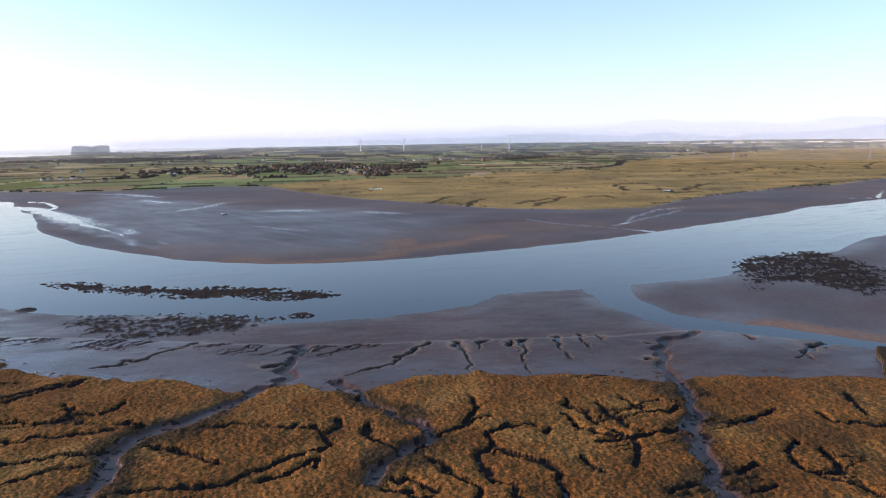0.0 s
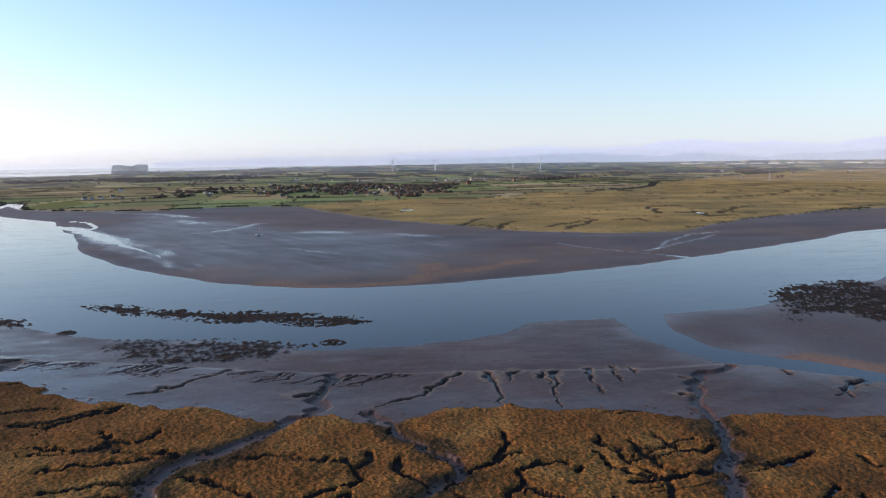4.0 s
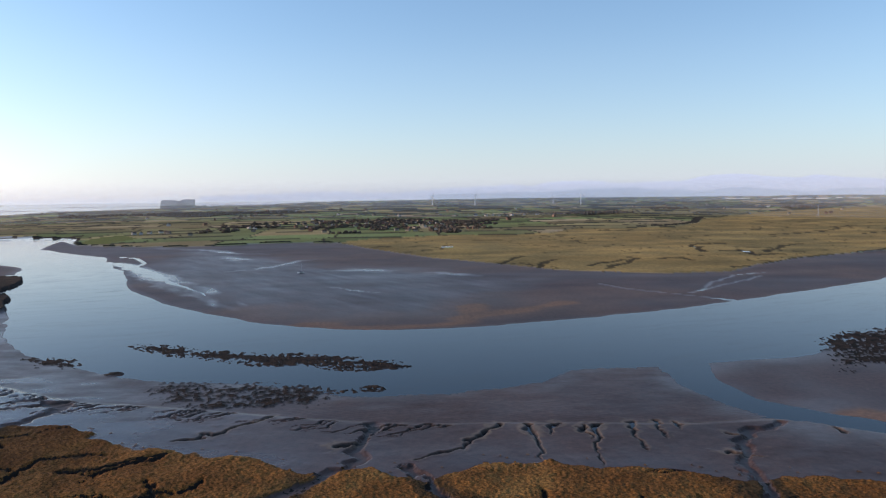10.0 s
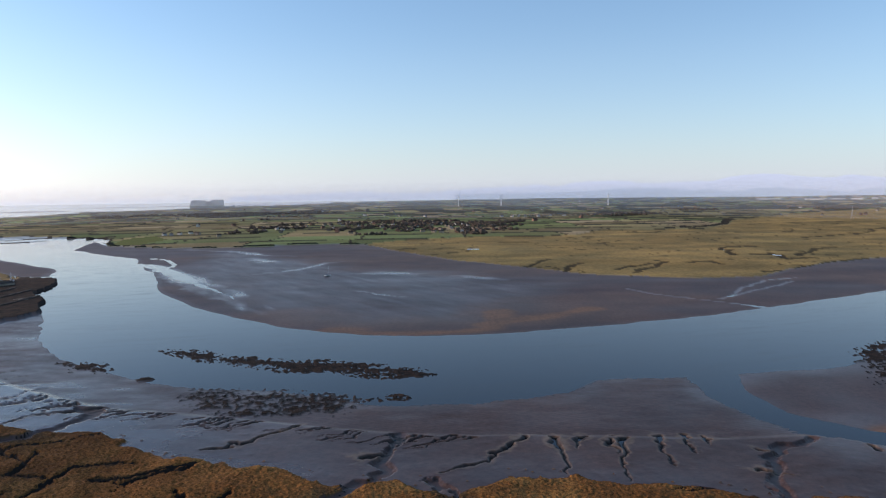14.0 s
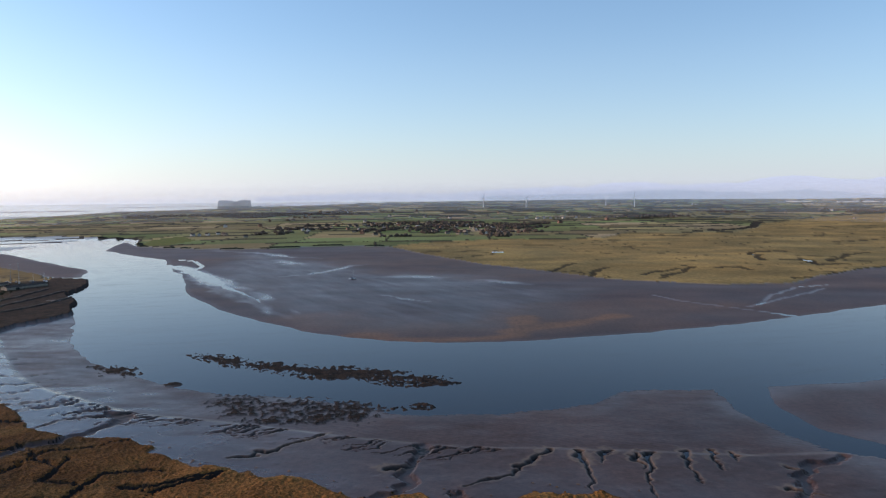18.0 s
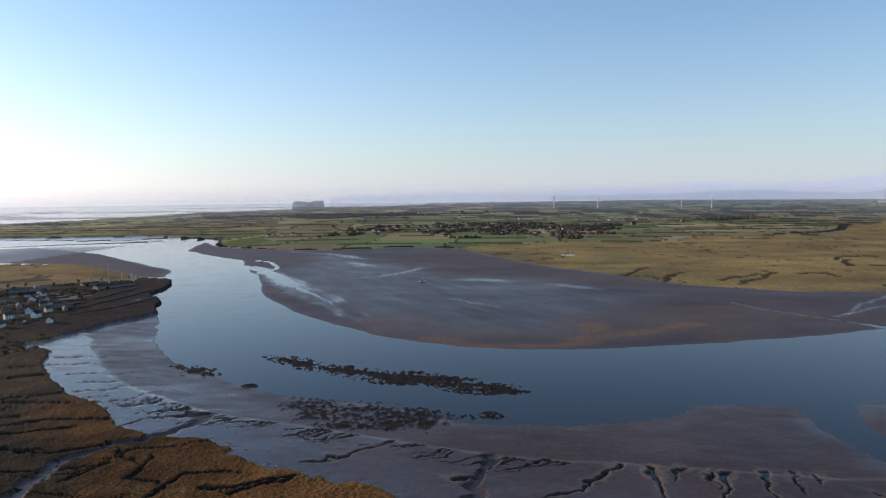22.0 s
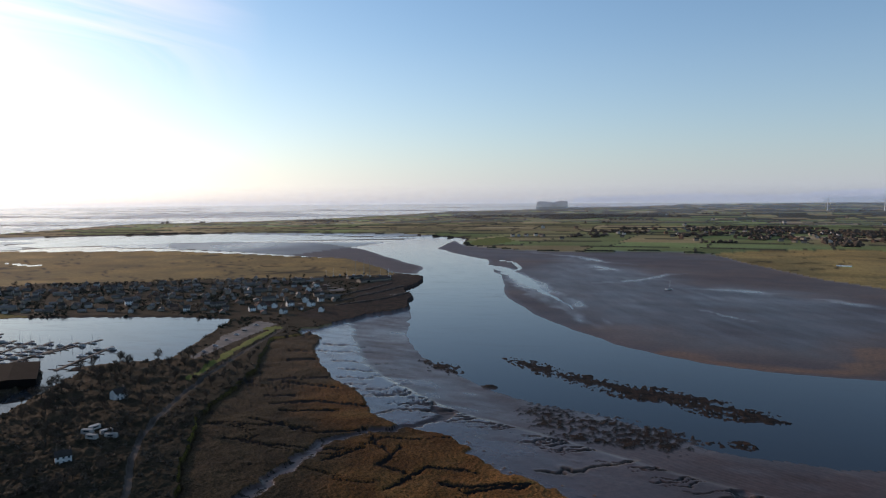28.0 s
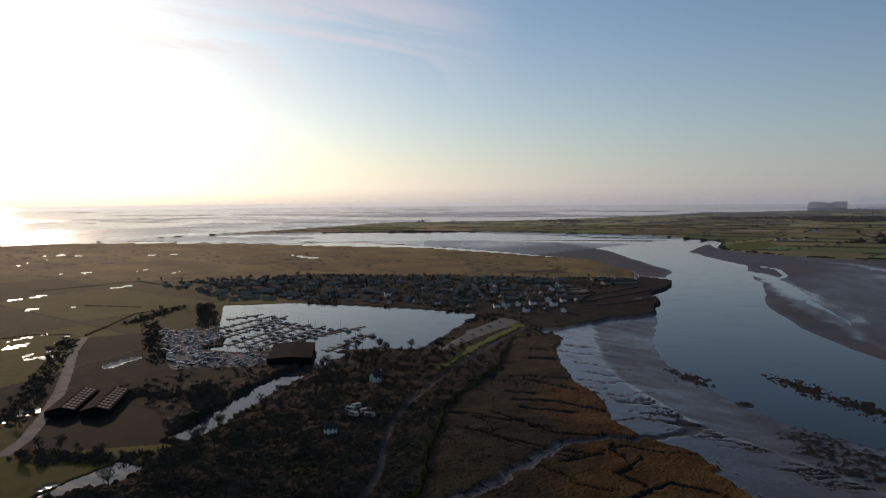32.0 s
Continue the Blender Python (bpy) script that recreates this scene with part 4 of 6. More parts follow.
def tube(bm, a, b, r0, r1, sides=5):
    a, b = Vector(a), Vector(b)
    q = (b - a).to_track_quat("Z", "Y")
    rings2 = []
    for c, r in ((a, r0), (b, r1)):
        rings2.append([bm.verts.new(c + q @ Vector((r * math.cos(2 * math.pi * i / sides), r * math.sin(2 * math.pi * i / sides), 0))) for i in range(sides)])
    for i in range(sides):
        j = (i + 1) % sides
        bm.faces.new([rings2[0][i], rings2[0][j], rings2[1][j], rings2[1][i]])
    bm.faces.new(rings2[1])
    bm.faces.new(rings2[0][::-1])
    return bm


# ---- materials of the things ----
M_RENDER = material("white_render", (0.75, 0.74, 0.70), 0.85, 0.1, 0.5, 4, tint=0.12)
M_PALEWALL = material("grey_render", (0.42, 0.40, 0.37), 0.85, 0.15, 0.5, 4, tint=0.25)
# pale slate, its tone also standing in for low-sun glints on roofs
M_PALESLATE = material("pale_slate_with_glint", (0.15, 0.132, 0.12), 0.7, 0.25, 0.5, 4, tint=0.5, spec=0.15)
M_STONE = material("grey_stone_wall", (0.28, 0.235, 0.185), 0.9, 0.25, 0.4, 3, tint=0.2)
M_BRICK = material("brown_brick", (0.22, 0.125, 0.085), 0.9, 0.2, 0.3, 3, tint=0.2)
M_SLATE = material("slate_roof", (0.075, 0.062, 0.055), 0.9, 0.25, 0.5, 4, tint=0.4, spec=0.08)
M_TILE = material("brown_tile_roof", (0.11, 0.062, 0.045), 0.85, 0.25, 0.5, 4, tint=0.3, spec=0.2)
M_GLASS = material("window_glass", (0.03, 0.035, 0.04), 0.08, 0.1, 1, 5, spec=0.8)
M_PAINT = material("dark_door_paint", (0.05, 0.07, 0.09), 0.4, 0.1, tint=0.4)
M_SHEET = material("grey_sheet_metal", (0.30, 0.31, 0.32), 0.5, 0.15, 1.2, 8, metal=0.2, tint=0.25)
M_DARKSHEET = material("dark_sheet_metal", (0.013, 0.011, 0.010), 0.95, 0.2, 1.5, 9, spec=0.03)
M_ROOFLIGHT = material("translucent_rooflight", (0.06, 0.054, 0.042), 0.6, 0.1)
M_GEL = material("white_gelcoat", (0.36, 0.355, 0.345), 0.4, 0.08, 1, 3, tint=0.5)
M_NAVY = material("blue_hull_paint", (0.03, 0.06, 0.13), 0.3, 0.1, tint=0.5)
M_ALLOY = material("mast_alloy", (0.6, 0.6, 0.6), 0.35, 0.1, metal=0.7)
M_CANVAS = material("sail_cover_canvas", (0.05, 0.08, 0.16), 0.9, 0.15, tint=0.5)
M_PLANK = material("weathered_decking", (0.040, 0.034, 0.030), 0.85, 0.25, 0.4, 4)
M_BARK = material("winter_bark", (0.060, 0.047, 0.034), 0.95, 0.3, 0.4, 3, tint=0.3)
M_TWIG = material("bare_twigs", (0.078, 0.054, 0.036), 0.95, 0.3, 0.8, 4, tint=0.35)
M_EVERGREEN = material("dark_hedge_leaf", (0.030, 0.036, 0.018), 0.9, 0.4, 0.6, 4, tint=0.3)
M_QUAY = material("dark_quay_stone", (0.105, 0.088, 0.078), 0.9, 0.3, 0.6, 5, tint=0.3, spec=0.1)
M_CONC = material("weathered_concrete", (0.27, 0.26, 0.245), 0.85, 0.2, 2, 20)
M_CLAD = material("pale_cladding", (0.68, 0.64, 0.60), 0.7, 0.1, 6, 40)
M_CLAD2 = material("grey_cladding", (0.54, 0.51, 0.48), 0.7, 0.1, 6, 40)
M_TURBINE = material("turbine_white", (0.8, 0.8, 0.8), 0.4, 0.05)
M_CAR = material("car_paint", (0.30, 0.30, 0.32), 0.25, 0.05, spec=0.6, tint=0.9)
M_TYRE = material("tyre_rubber", (0.02, 0.02, 0.02), 0.8)
M_STEEL = material("galvanised_steel", (0.35, 0.36, 0.37), 0.5, 0.15, metal=0.6)

rng = random.Random(7)


# ---- houses ----
def house(name, label, sx, sy, h, rise, wall, roof, chimneys=1, detail=True, group=""):
    root = thing(name, label, "house", group)
    part("wall", gable_walls(bmesh.new(), sx, sy, h, rise), wall, root)
    part("roof", prism(bmesh.new(), sx, sy, h, rise, 0.35, 0.2), roof, root)
    for i in range(chimneys):
        x = (sx / 2 - 0.6) * (1 if i == 0 else -1)
        bm = box(bmesh.new(), x, 0, h + rise - 0.7, 0.8, 1.1, 1.9)
        box(bm, x, 0.25, h + rise + 1.2, 0.28, 0.28, 0.4), box(bm, x, -0.25, h + rise + 1.2, 0.28, 0.28, 0.4)
        part("chimney", bm, M_BRICK, root)
    if detail:
        n = max(2, int(sx / 2.8))
        for side in (-1, 1):
            for i in range(n):
                x = -sx / 2 + (i + 0.5) * sx / n
                for z in ((1.0,) if h < 3.5 else (0.9, 3.4)):
                    if z < 1.5 and i == n // 2 and side < 0:
                        d = box(bmesh.new(), x, side * (sy / 2 + 0.02), 0.0, 1.0, 0.10, 2.05)
                        part("door", d, M_PAINT, root)
                        continue
                    win = part("window", box(bmesh.new(), x, side * (sy / 2 + 0.01), z, 1.3, 0.10, 1.3), M_RENDER, root)
                    part("pane", box(bmesh.new(), x, side * (sy / 2 + 0.04), z + 0.1, 1.1, 0.10, 1.1), M_GLASS, win)
    return root


def put(proto, X, Y, turn, size=1.0, sink=0.3, lift=None):
    x, y, _, k = far(X, Y)
    z = (ground_z(X, Y) if lift is None else lift) - sink * k
    o = copy_thing(proto, pose(x, y, z, 0, 0, math.degrees(turn)))
    o.scale = (size * k, size * k, size * k)
    return o


def drop(proto):
    for o in (*proto.children_recursive, proto):
        bpy.data.objects.remove(o)


VILLAGE = "village houses by the dock"
plain = [
    house("house", "grey stone village house with a dark slate roof", 9.0, 7.0, 5.0, 2.4, M_STONE, M_SLATE, 2, False, VILLAGE),
    house("house", "pale rendered village house with a slate roof", 8.5, 6.5, 4.8, 2.4, M_PALEWALL, M_SLATE, 1, False, VILLAGE),
    house("house", "brown brick house with a tiled roof", 9.5, 7.5, 4.8, 2.6, M_BRICK, M_TILE, 1, False, VILLAGE),
    house("bungalow", "low rendered bungalow with a pale slate roof", 12.0, 8.0, 2.7, 2.2, M_STONE, M_PALESLATE, 1, False, VILLAGE),
    house("terrace", "long stone terrace with a pale slate roof", 24.0, 7.0, 5.0, 2.4, M_STONE, M_PALESLATE, 2, False, VILLAGE),
]
protos = [
    house("house", "grey stone village house with a dark slate roof", 9.0, 7.0, 5.2, 2.6, M_STONE, M_SLATE, 2, True, VILLAGE),
    house("house", "white rendered village house with a slate roof", 8.5, 6.5, 5.0, 2.6, M_RENDER, M_SLATE, 1, True, VILLAGE),
    house("house", "brown brick house with a tiled roof", 9.5, 7.5, 5.0, 2.8, M_BRICK, M_TILE, 1, True, VILLAGE),
    house("bungalow", "low rendered bungalow with a brown tiled roof", 12.0, 8.0, 2.7, 2.4, M_STONE, M_TILE, 1, True, VILLAGE),
    house("terrace", "long stone terrace with a slate roof", 24.0, 7.0, 5.2, 2.6, M_STONE, M_SLATE, 2, True, VILLAGE),
]
AREA = [(-1000, 430), (-930, 640), (-800, 720), (-660, 830), (-590, 850), (-500, 740), (-450, 690), (-440, 600), (-480, 565), (-560, 545), (-640, 520), (-720, 480), (-770, 415)]


def in_area(pts, x, y):
    odd = False
    for (x0, y0), (x1, y1) in zip(pts, pts[1:] + pts[:1]):
        if (y0 > y) != (y1 > y) and x < (x1 - x0) * (y - y0) / (y1 - y0) + x0:
            odd = not odd
    return odd


taken = []


def free(x, y, gap):
    if any((x - a) ** 2 + (y - b) ** 2 < (gap + g) ** 2 / 4 for a, b, g in taken):
        return False
    taken.append((x, y, gap))
    return True


# the white houses that stand out by the dock
WHITE = [(-492, 588), (-490, 602), (-484, 616), (-474, 630), (-451, 588), (-475, 661), (-462, 672), (-453, 640), (-420, 612), (-651, 568), (-541, 778), (-525, 737), (-291, 215), (-352, 298)]
for i, (x, y) in enumerate(WHITE):
    free(x, y, 16)
    put(protos[1], x, y, 1.0 + (i % 3) * 0.5, 0.95 if i == 9 else 0.8 + 0.12 * (i % 2), 0.3, 3.0 if i != 9 else None)
made = 0
for _ in range(6000):
    if made >= 300:
        break
    x, y = rng.uniform(-1010, -430), rng.uniform(415, 860)
    if not in_area(AREA, x, y) or not free(x, y, rng.uniform(8.5, 15)):
        continue
    kind = rng.choice((0, 0, 1, 1, 2, 3, 3, 3, 4, 4))
    if kind == 4 and not free(x + 12, y, 8):
        kind = 0
    near_row = x > -560 and y < 640
    put((protos if near_row else plain)[kind], x, y, 0.62 + rng.choice((0, math.pi / 2)) + rng.uniform(-0.15, 0.15), rng.uniform(0.55, 0.85))
    made += 1
for p in protos + plain:
    drop(p)


# ---- sheds on the quay and in the fields ----
def shed(name, label, sx, sy, h, rise, wall, roof, X, Y, turn, lights=0, doors=1):
    root = thing(name, label, "shed")
    part("wall", gable_walls(bmesh.new(), sx, sy, h, rise), wall, root)
    r = part("roof", prism(bmesh.new(), sx, sy, h, rise, 0.3, 0.15), roof, root)
    for i in range(doors):
        part("door", box(bmesh.new(), -sx / 4 + i * sx / 3, -sy / 2 - 0.03, 0, 4.0, 0.12, min(4.0, h * 0.8)), M_DARKSHEET, root)
    slope = math.atan2(rise, sy / 2)
    for i in range(lights):
        for j in range(3):
            x = -sx / 2 + (i + 0.5) * sx / lights
            y = -sy / 2 * (0.25 + 0.27 * j)
            bm = box(bmesh.new(), 0, 0, 0, sx / lights * 0.55, 1.6, 0.08)
            bmesh.ops.transform(bm, verts=bm.verts, matrix=Matrix.Translation((x, y, h + rise * (1 + y / (sy / 2)) + 0.16)) @ Matrix.Rotation(slope, 4, "X"))
            part("rooflight", bm, M_ROOFLIGHT, r)
    x, y, _, _ = far(X, Y)
    root.matrix_world = pose(x, y, ground_z(X, Y) - 0.3, 0, 0, turn)
    return root


shed("boat_shed", "large dark boat shed beside the marina entrance", 54, 32, 4.2, 1.2, M_DARKSHEET, M_DARKSHEET, -455, 300, -38)
shed("warehouse", "dark long dock shed on the stone pier", 50, 13, 3.5, 1.8, M_STONE, M_SLATE, -500, 860, 60)
shed("warehouse", "pale low store on the quay", 22, 10, 3, 1.5, M_STONE, M_SLATE, -545, 880, 55)
shed("barn", "farm barn with rows of pale rooflights", 44, 16, 3.6, 2.2, M_DARKSHEET, M_DARKSHEET, -446, 140, 145, 9)
shed("barn", "farm barn with rows of pale rooflights", 44, 16, 3.6, 2.2, M_DARKSHEET, M_DARKSHEET, -432, 154, 145, 9)

# low stone terraces along the dock
for line in ([(-429, 651), (-414, 683), (-403, 730), (-402, 788)], [(-444, 682), (-438, 750), (-437, 831)], [(-470, 700), (-462, 770), (-466, 850)]):
    root = thing("quay_wall", "low weathered stone quay wall along the old dock", "wall", "dock walls")
    for (ax, ay), (bx, by) in zip(line, line[1:]):
        run = math.hypot(bx - ax, by - ay)
        steps = int(run / 9) + 1
        for k in range(steps):
            u = (k + 0.5) / steps
            cx, cy = ax + u * (bx - ax), ay + u * (by - ay)
            part("wall_section", box(bmesh.new(), cx, cy, ground_z(cx, cy) - 0.4, run / steps, 1.6, 1.4, math.atan2(by - ay, bx - ax), 0.94), M_QUAY, root)

# tall lamp masts at the head of the dock
for i, (x, y) in enumerate(((-558, 905), (-546, 909), (-545, 925))):
    root = thing("light_mast", "tall slim steel lighting mast on the quay", "mast", "dock masts")
    part("pole", tube(bmesh.new(), (0, 0, 0), (0, 0, 24), 0.35, 0.18, 8), M_STEEL, root)
    part("lamp_head", box(bmesh.new(), 0, 0, 24, 2.2, 0.8, 0.5), M_STEEL, root)
    root.matrix_world = pose(x, y, ground_z(x, y) - 0.2)


# ---- boats ----
def hull_mesh(length, beam, high, bow=0.42):
    bm = bmesh.new()
    secs = []
    for s in (-0.5, -0.3, 0.0, 0.25, 0.4, 0.5):
        w = beam / 2 * (0.82 if s == -0.5 else 1.0 if s < 0.1 else 0.82 if s < 0.3 else 0.45 if s < 0.45 else 0.04)
        sheer = high * (1.0 + 0.35 * max(0, s) ** 1.5)
        keel = -0.25 if s < 0.45 else 0.05
        secs.append([bm.verts.new((s * length, y, z)) for y, z in ((-w, sheer), (-w * 0.85, high * 0.35), (0, keel), (w * 0.85, high * 0.35), (w, sheer))])
    for a, b in zip(secs[:-1], secs[1:]):
        for i in range(4):
            bm.faces.new([a[i], b[i], b[i + 1], a[i + 1]])
        bm.faces.new([a[4], b[4], b[0], a[0]])
    bm.faces.new(secs[0]), bm.faces.new(secs[-1][::-1])
    bmesh.ops.recalc_face_normals(bm, faces=bm.faces)
    return bm


def yacht(label, hull_mat, length, group):
    root = thing("yacht", label, "boat", group)
    part("hull", hull_mesh(length, length * 0.32, 1.0), hull_mat, root)
    bm = box(bmesh.new(), -length * 0.02, 0, 1.0, length * 0.42, length * 0.2, 0.55, 0, 0.85)
    cabin = part("cabin", bm, M_GEL, root)
    part("window", box(bmesh.new(), 0, 0, 1.2, length * 0.26, length * 0.2, 0.18), M_GLASS, cabin)
    mast = part("mast", tube(bmesh.new(), (length * 0.08, 0, 1.2), (length * 0.08, 0, length * 1.3), 0.16, 0.11, 5), M_ALLOY, root)
    part("spreader", tube(bmesh.new(), (length * 0.08, -1.0, length * 0.8), (length * 0.08, 1.0, length * 0.8), 0.04, 0.04, 4), M_ALLOY, mast)
    part("boom", tube(bmesh.new(), (length * 0.07, 0, 2.2), (-length * 0.34, 0, 2.1), 0.2, 0.16, 6), M_CANVAS, root, "boom with a furled covered sail")
    part("keel", box(bmesh.new(), 0, 0, -1.2, length * 0.25, 0.25, 1.1), M_NAVY, root)
    return root


def cruiser(label, hull_mat, length, group):
    root = thing("motor_cruiser", label, "boat", group)
    part("hull", hull_mesh(length, length * 0.34, 1.2), hull_mat, root)
    cabin = part("cabin", box(bmesh.new(), -length * 0.05, 0, 1.2, length * 0.5, length * 0.26, 1.3, 0, 0.85), M_GEL, root)
    part("windscreen", box(bmesh.new(), -length * 0.05, 0, 1.75, length * 0.48, length * 0.255, 0.45, 0, 0.93), M_GLASS, cabin)
    part("rail", tube(bmesh.new(), (length * 0.2, 0, 1.6), (length * 0.48, 0, 2.1), 0.04, 0.04, 4), M_ALLOY, root)
    return root


def copies(protos2, spots):
    for kind, X, Y, z, turn, size in spots:
        o = copy_thing(protos2[kind], pose(X, Y, z, 0, 0, math.degrees(turn)))
        o.scale = (size, size, size)


PONTOONS = [[(-651, 351), (-654, 394)], [(-610, 319), (-638, 398)], [(-583, 308), (-624, 405)], [(-568, 302), (-603, 385)], [(-535, 289), (-583, 389)], [(-519, 291), (-567, 394)], [(-505, 292), (-548, 398)], [(-498, 303), (-525, 405)], [(-510, 341), (-517, 422)], [(-455, 332), (-484, 405)]]
afloat = [yacht("white moored yacht with bare mast beside a pontoon", M_GEL, 9.5, "moored boats"), yacht("blue-hulled moored yacht beside a pontoon", M_NAVY, 8.5, "moored boats"), cruiser("white motor cruiser moored at a pontoon", M_GEL, 9.0, "moored boats")]
spots = []
for i, (a, b) in enumerate(PONTOONS):
    a, b = Vector((*a, 0)), Vector((*b, 0))
    d = b - a
    run, turn = d.length, math.atan2(d.y, d.x)
    root = thing("pontoon", "long timber-decked floating pontoon with mooring fingers", "pontoon", "marina pontoons")
    part("deck", box(bmesh.new(), run / 2, 0, 0.0, run, 2.8, 0.6), M_PLANK, root)
    n = int(run / 12)
    for j in range(n):
        for s in (-1, 1):
            part("finger", box(bmesh.new(), 4 + j * 12, s * 4.2, 0.05, 0.9, 6.4, 0.4), M_PLANK, root)
        if j % 3 == 0:
            part("pile", tube(bmesh.new(), (4 + j * 12, 1.3, -1), (4 + j * 12, 1.3, 3.2), 0.22, 0.22, 6), M_STEEL, root)
        for s in (-1, 1):
            if rng.random() < (0.5 if j > 0.4 * n else 0.22):
                w = Matrix.Rotation(turn, 4, "Z") @ Vector((6.8 + j * 12, s * 5.4, 0))
                spots.append((rng.choice((0, 0, 1, 2)), a.x + w.x, a.y + w.y, 2.05, turn + math.pi / 2 * s + math.pi, rng.uniform(0.65, 0.95)))
    root.matrix_world = pose(a.x, a.y, 1.85, 0, 0, math.degrees(turn))
copies(afloat, spots)
for p in afloat:
    drop(p)
ashore = [yacht("white yacht laid up ashore in the boatyard", M_GEL, 9.0, "boats laid up ashore"), yacht("blue yacht laid up ashore in the boatyard", M_NAVY, 8.0, "boats laid up ashore"), cruiser("white cruiser laid up ashore in the boatyard", M_GEL, 8.5, "boats laid up ashore")]
spots = []
for _ in range(900):
    x, y = rng.uniform(-640, -440), rng.uniform(220, 310)
    if len(spots) < 85 and in_area(YARD, x, y) and not in_area(BASIN, x, y) and free(x, y, 6.5):
        spots.append((rng.choice((0, 1, 2, 0)), x, y, ground_z(x, y) + 1.1, rng.choice((0.3, 1.9)) + rng.uniform(-0.2, 0.2), rng.uniform(0.7, 1.0)))
for x, y in ((-590, 872), (-582, 880), (-576, 889), (-568, 895), (-561, 903), (-552, 890), (-545, 899), (-537, 905), (-528, 897), (-519, 911), (-507, 916), (-498, 905)):
    spots.append((rng.choice((0, 2, 0)), x, y, ground_z(x, y) + 1.1, rng.choice((0.4, 2.0)), rng.uniform(0.8, 1.1)))
copies(ashore, spots)
for p in ashore:
    drop(p)
# a lone boat dried out on the far bank
lone = yacht("small white sailing boat dried out on the mud bank", M_RENDER, 10.0, "")
lone.matrix_world = pose(-105.6, 933, ground_z(-105.6, 933) + 0.7, 6, 0, 30)


# ---- cars in the car park ----
def car():
    root = thing("car", "parked car on the gravel car park", "car", "parked cars")
    part("body", box(bmesh.new(), 0, 0, 0.35, 4.3, 1.75, 0.55, 0, 0.96), M_CAR, root)
    cab = part("cabin", box(bmesh.new(), -0.2, 0, 0.9, 2.4, 1.55, 0.55, 0, 0.78), M_GLASS, root)
    part("roof", box(bmesh.new(), -0.2, 0, 1.44, 1.9, 1.25, 0.06), M_CAR, cab)
    for x in (-1.35, 1.35):
        for y in (-0.8, 0.8):
            part("wheel", tube(bmesh.new(), (x, y - 0.1, 0.32), (x, y + 0.1, 0.32), 0.32, 0.32, 10), M_TYRE, root)
    return root


proto = car()
for i in range(6):
    s = (i + 0.3) / 6
    x, y = -432 + 42 * s + rng.uniform(-2, 2), 525 - 125 * s + rng.uniform(-3, 3)
    put(proto, x, y, rng.choice((0.4, 1.95)), 1.0, 0.02)
drop(proto)


# ---- trees ----
def tree(label, high, spread, seed, group=""):
    r = random.Random(seed)
    root = thing("tree", label, "tree", group)
    wood, twig = bmesh.new(), bmesh.new()
    lean = Vector((r.uniform(-0.08, 0.08), r.uniform(-0.08, 0.08), 1))
    fork = lean * high * r.uniform(0.25, 0.35)
    tube(wood, (0, 0, -0.4), fork, high * 0.035, high * 0.024, 6)
    for i in range(8):
        a = i * 2.4 + r.uniform(-0.3, 0.3)
        up = r.uniform(0.35, 1.0)
        tip = fork + Vector((math.cos(a) * spread * (1.15 - 0.75 * up), math.sin(a) * spread * (1.15 - 0.75 * up), high * 0.62 * up))
        mid = fork.lerp(tip, 0.5) + Vector((r.uniform(-0.3, 0.3), r.uniform(-0.3, 0.3), high * 0.05))
        tube(wood, fork, mid, high * 0.015, high * 0.009, 4)
        tube(wood, mid, tip, high * 0.009, high * 0.003, 3)
        for j in range(11):
            base = mid.lerp(tip, r.uniform(0, 1)) if j > 2 else fork.lerp(mid, r.uniform(0.4, 1))
            d = Vector((r.gauss(0, 1), r.gauss(0, 1), r.gauss(0.45, 0.8))).normalized() * spread * r.uniform(0.3, 0.55)
            end = base + d
            side = d.cross(Vector((r.gauss(0, 1), r.gauss(0, 1), r.gauss(0, 1)))).normalized() * 0.07
            v = [twig.verts.new(p) for p in (base - side, base + side, end)]
            twig.faces.new(v)
            for k in range(11):
                b2 = base.lerp(end, r.uniform(0.25, 1.0))
                d2 = (d.normalized() + Vector((r.gauss(0, 0.8), r.gauss(0, 0.8), r.gauss(0.15, 0.8)))).normalized() * spread * r.uniform(0.12, 0.28)
                s2 = d2.cross(Vector((r.gauss(0, 1), r.gauss(0, 1), r.gauss(0, 1)))).normalized() * 0.10
                twig.faces.new([twig.verts.new(p) for p in (b2 - s2, b2 + s2, b2 + d2)])
    part("trunk", wood, M_BARK, root)
    part("crown", twig, M_TWIG, root)
    return root


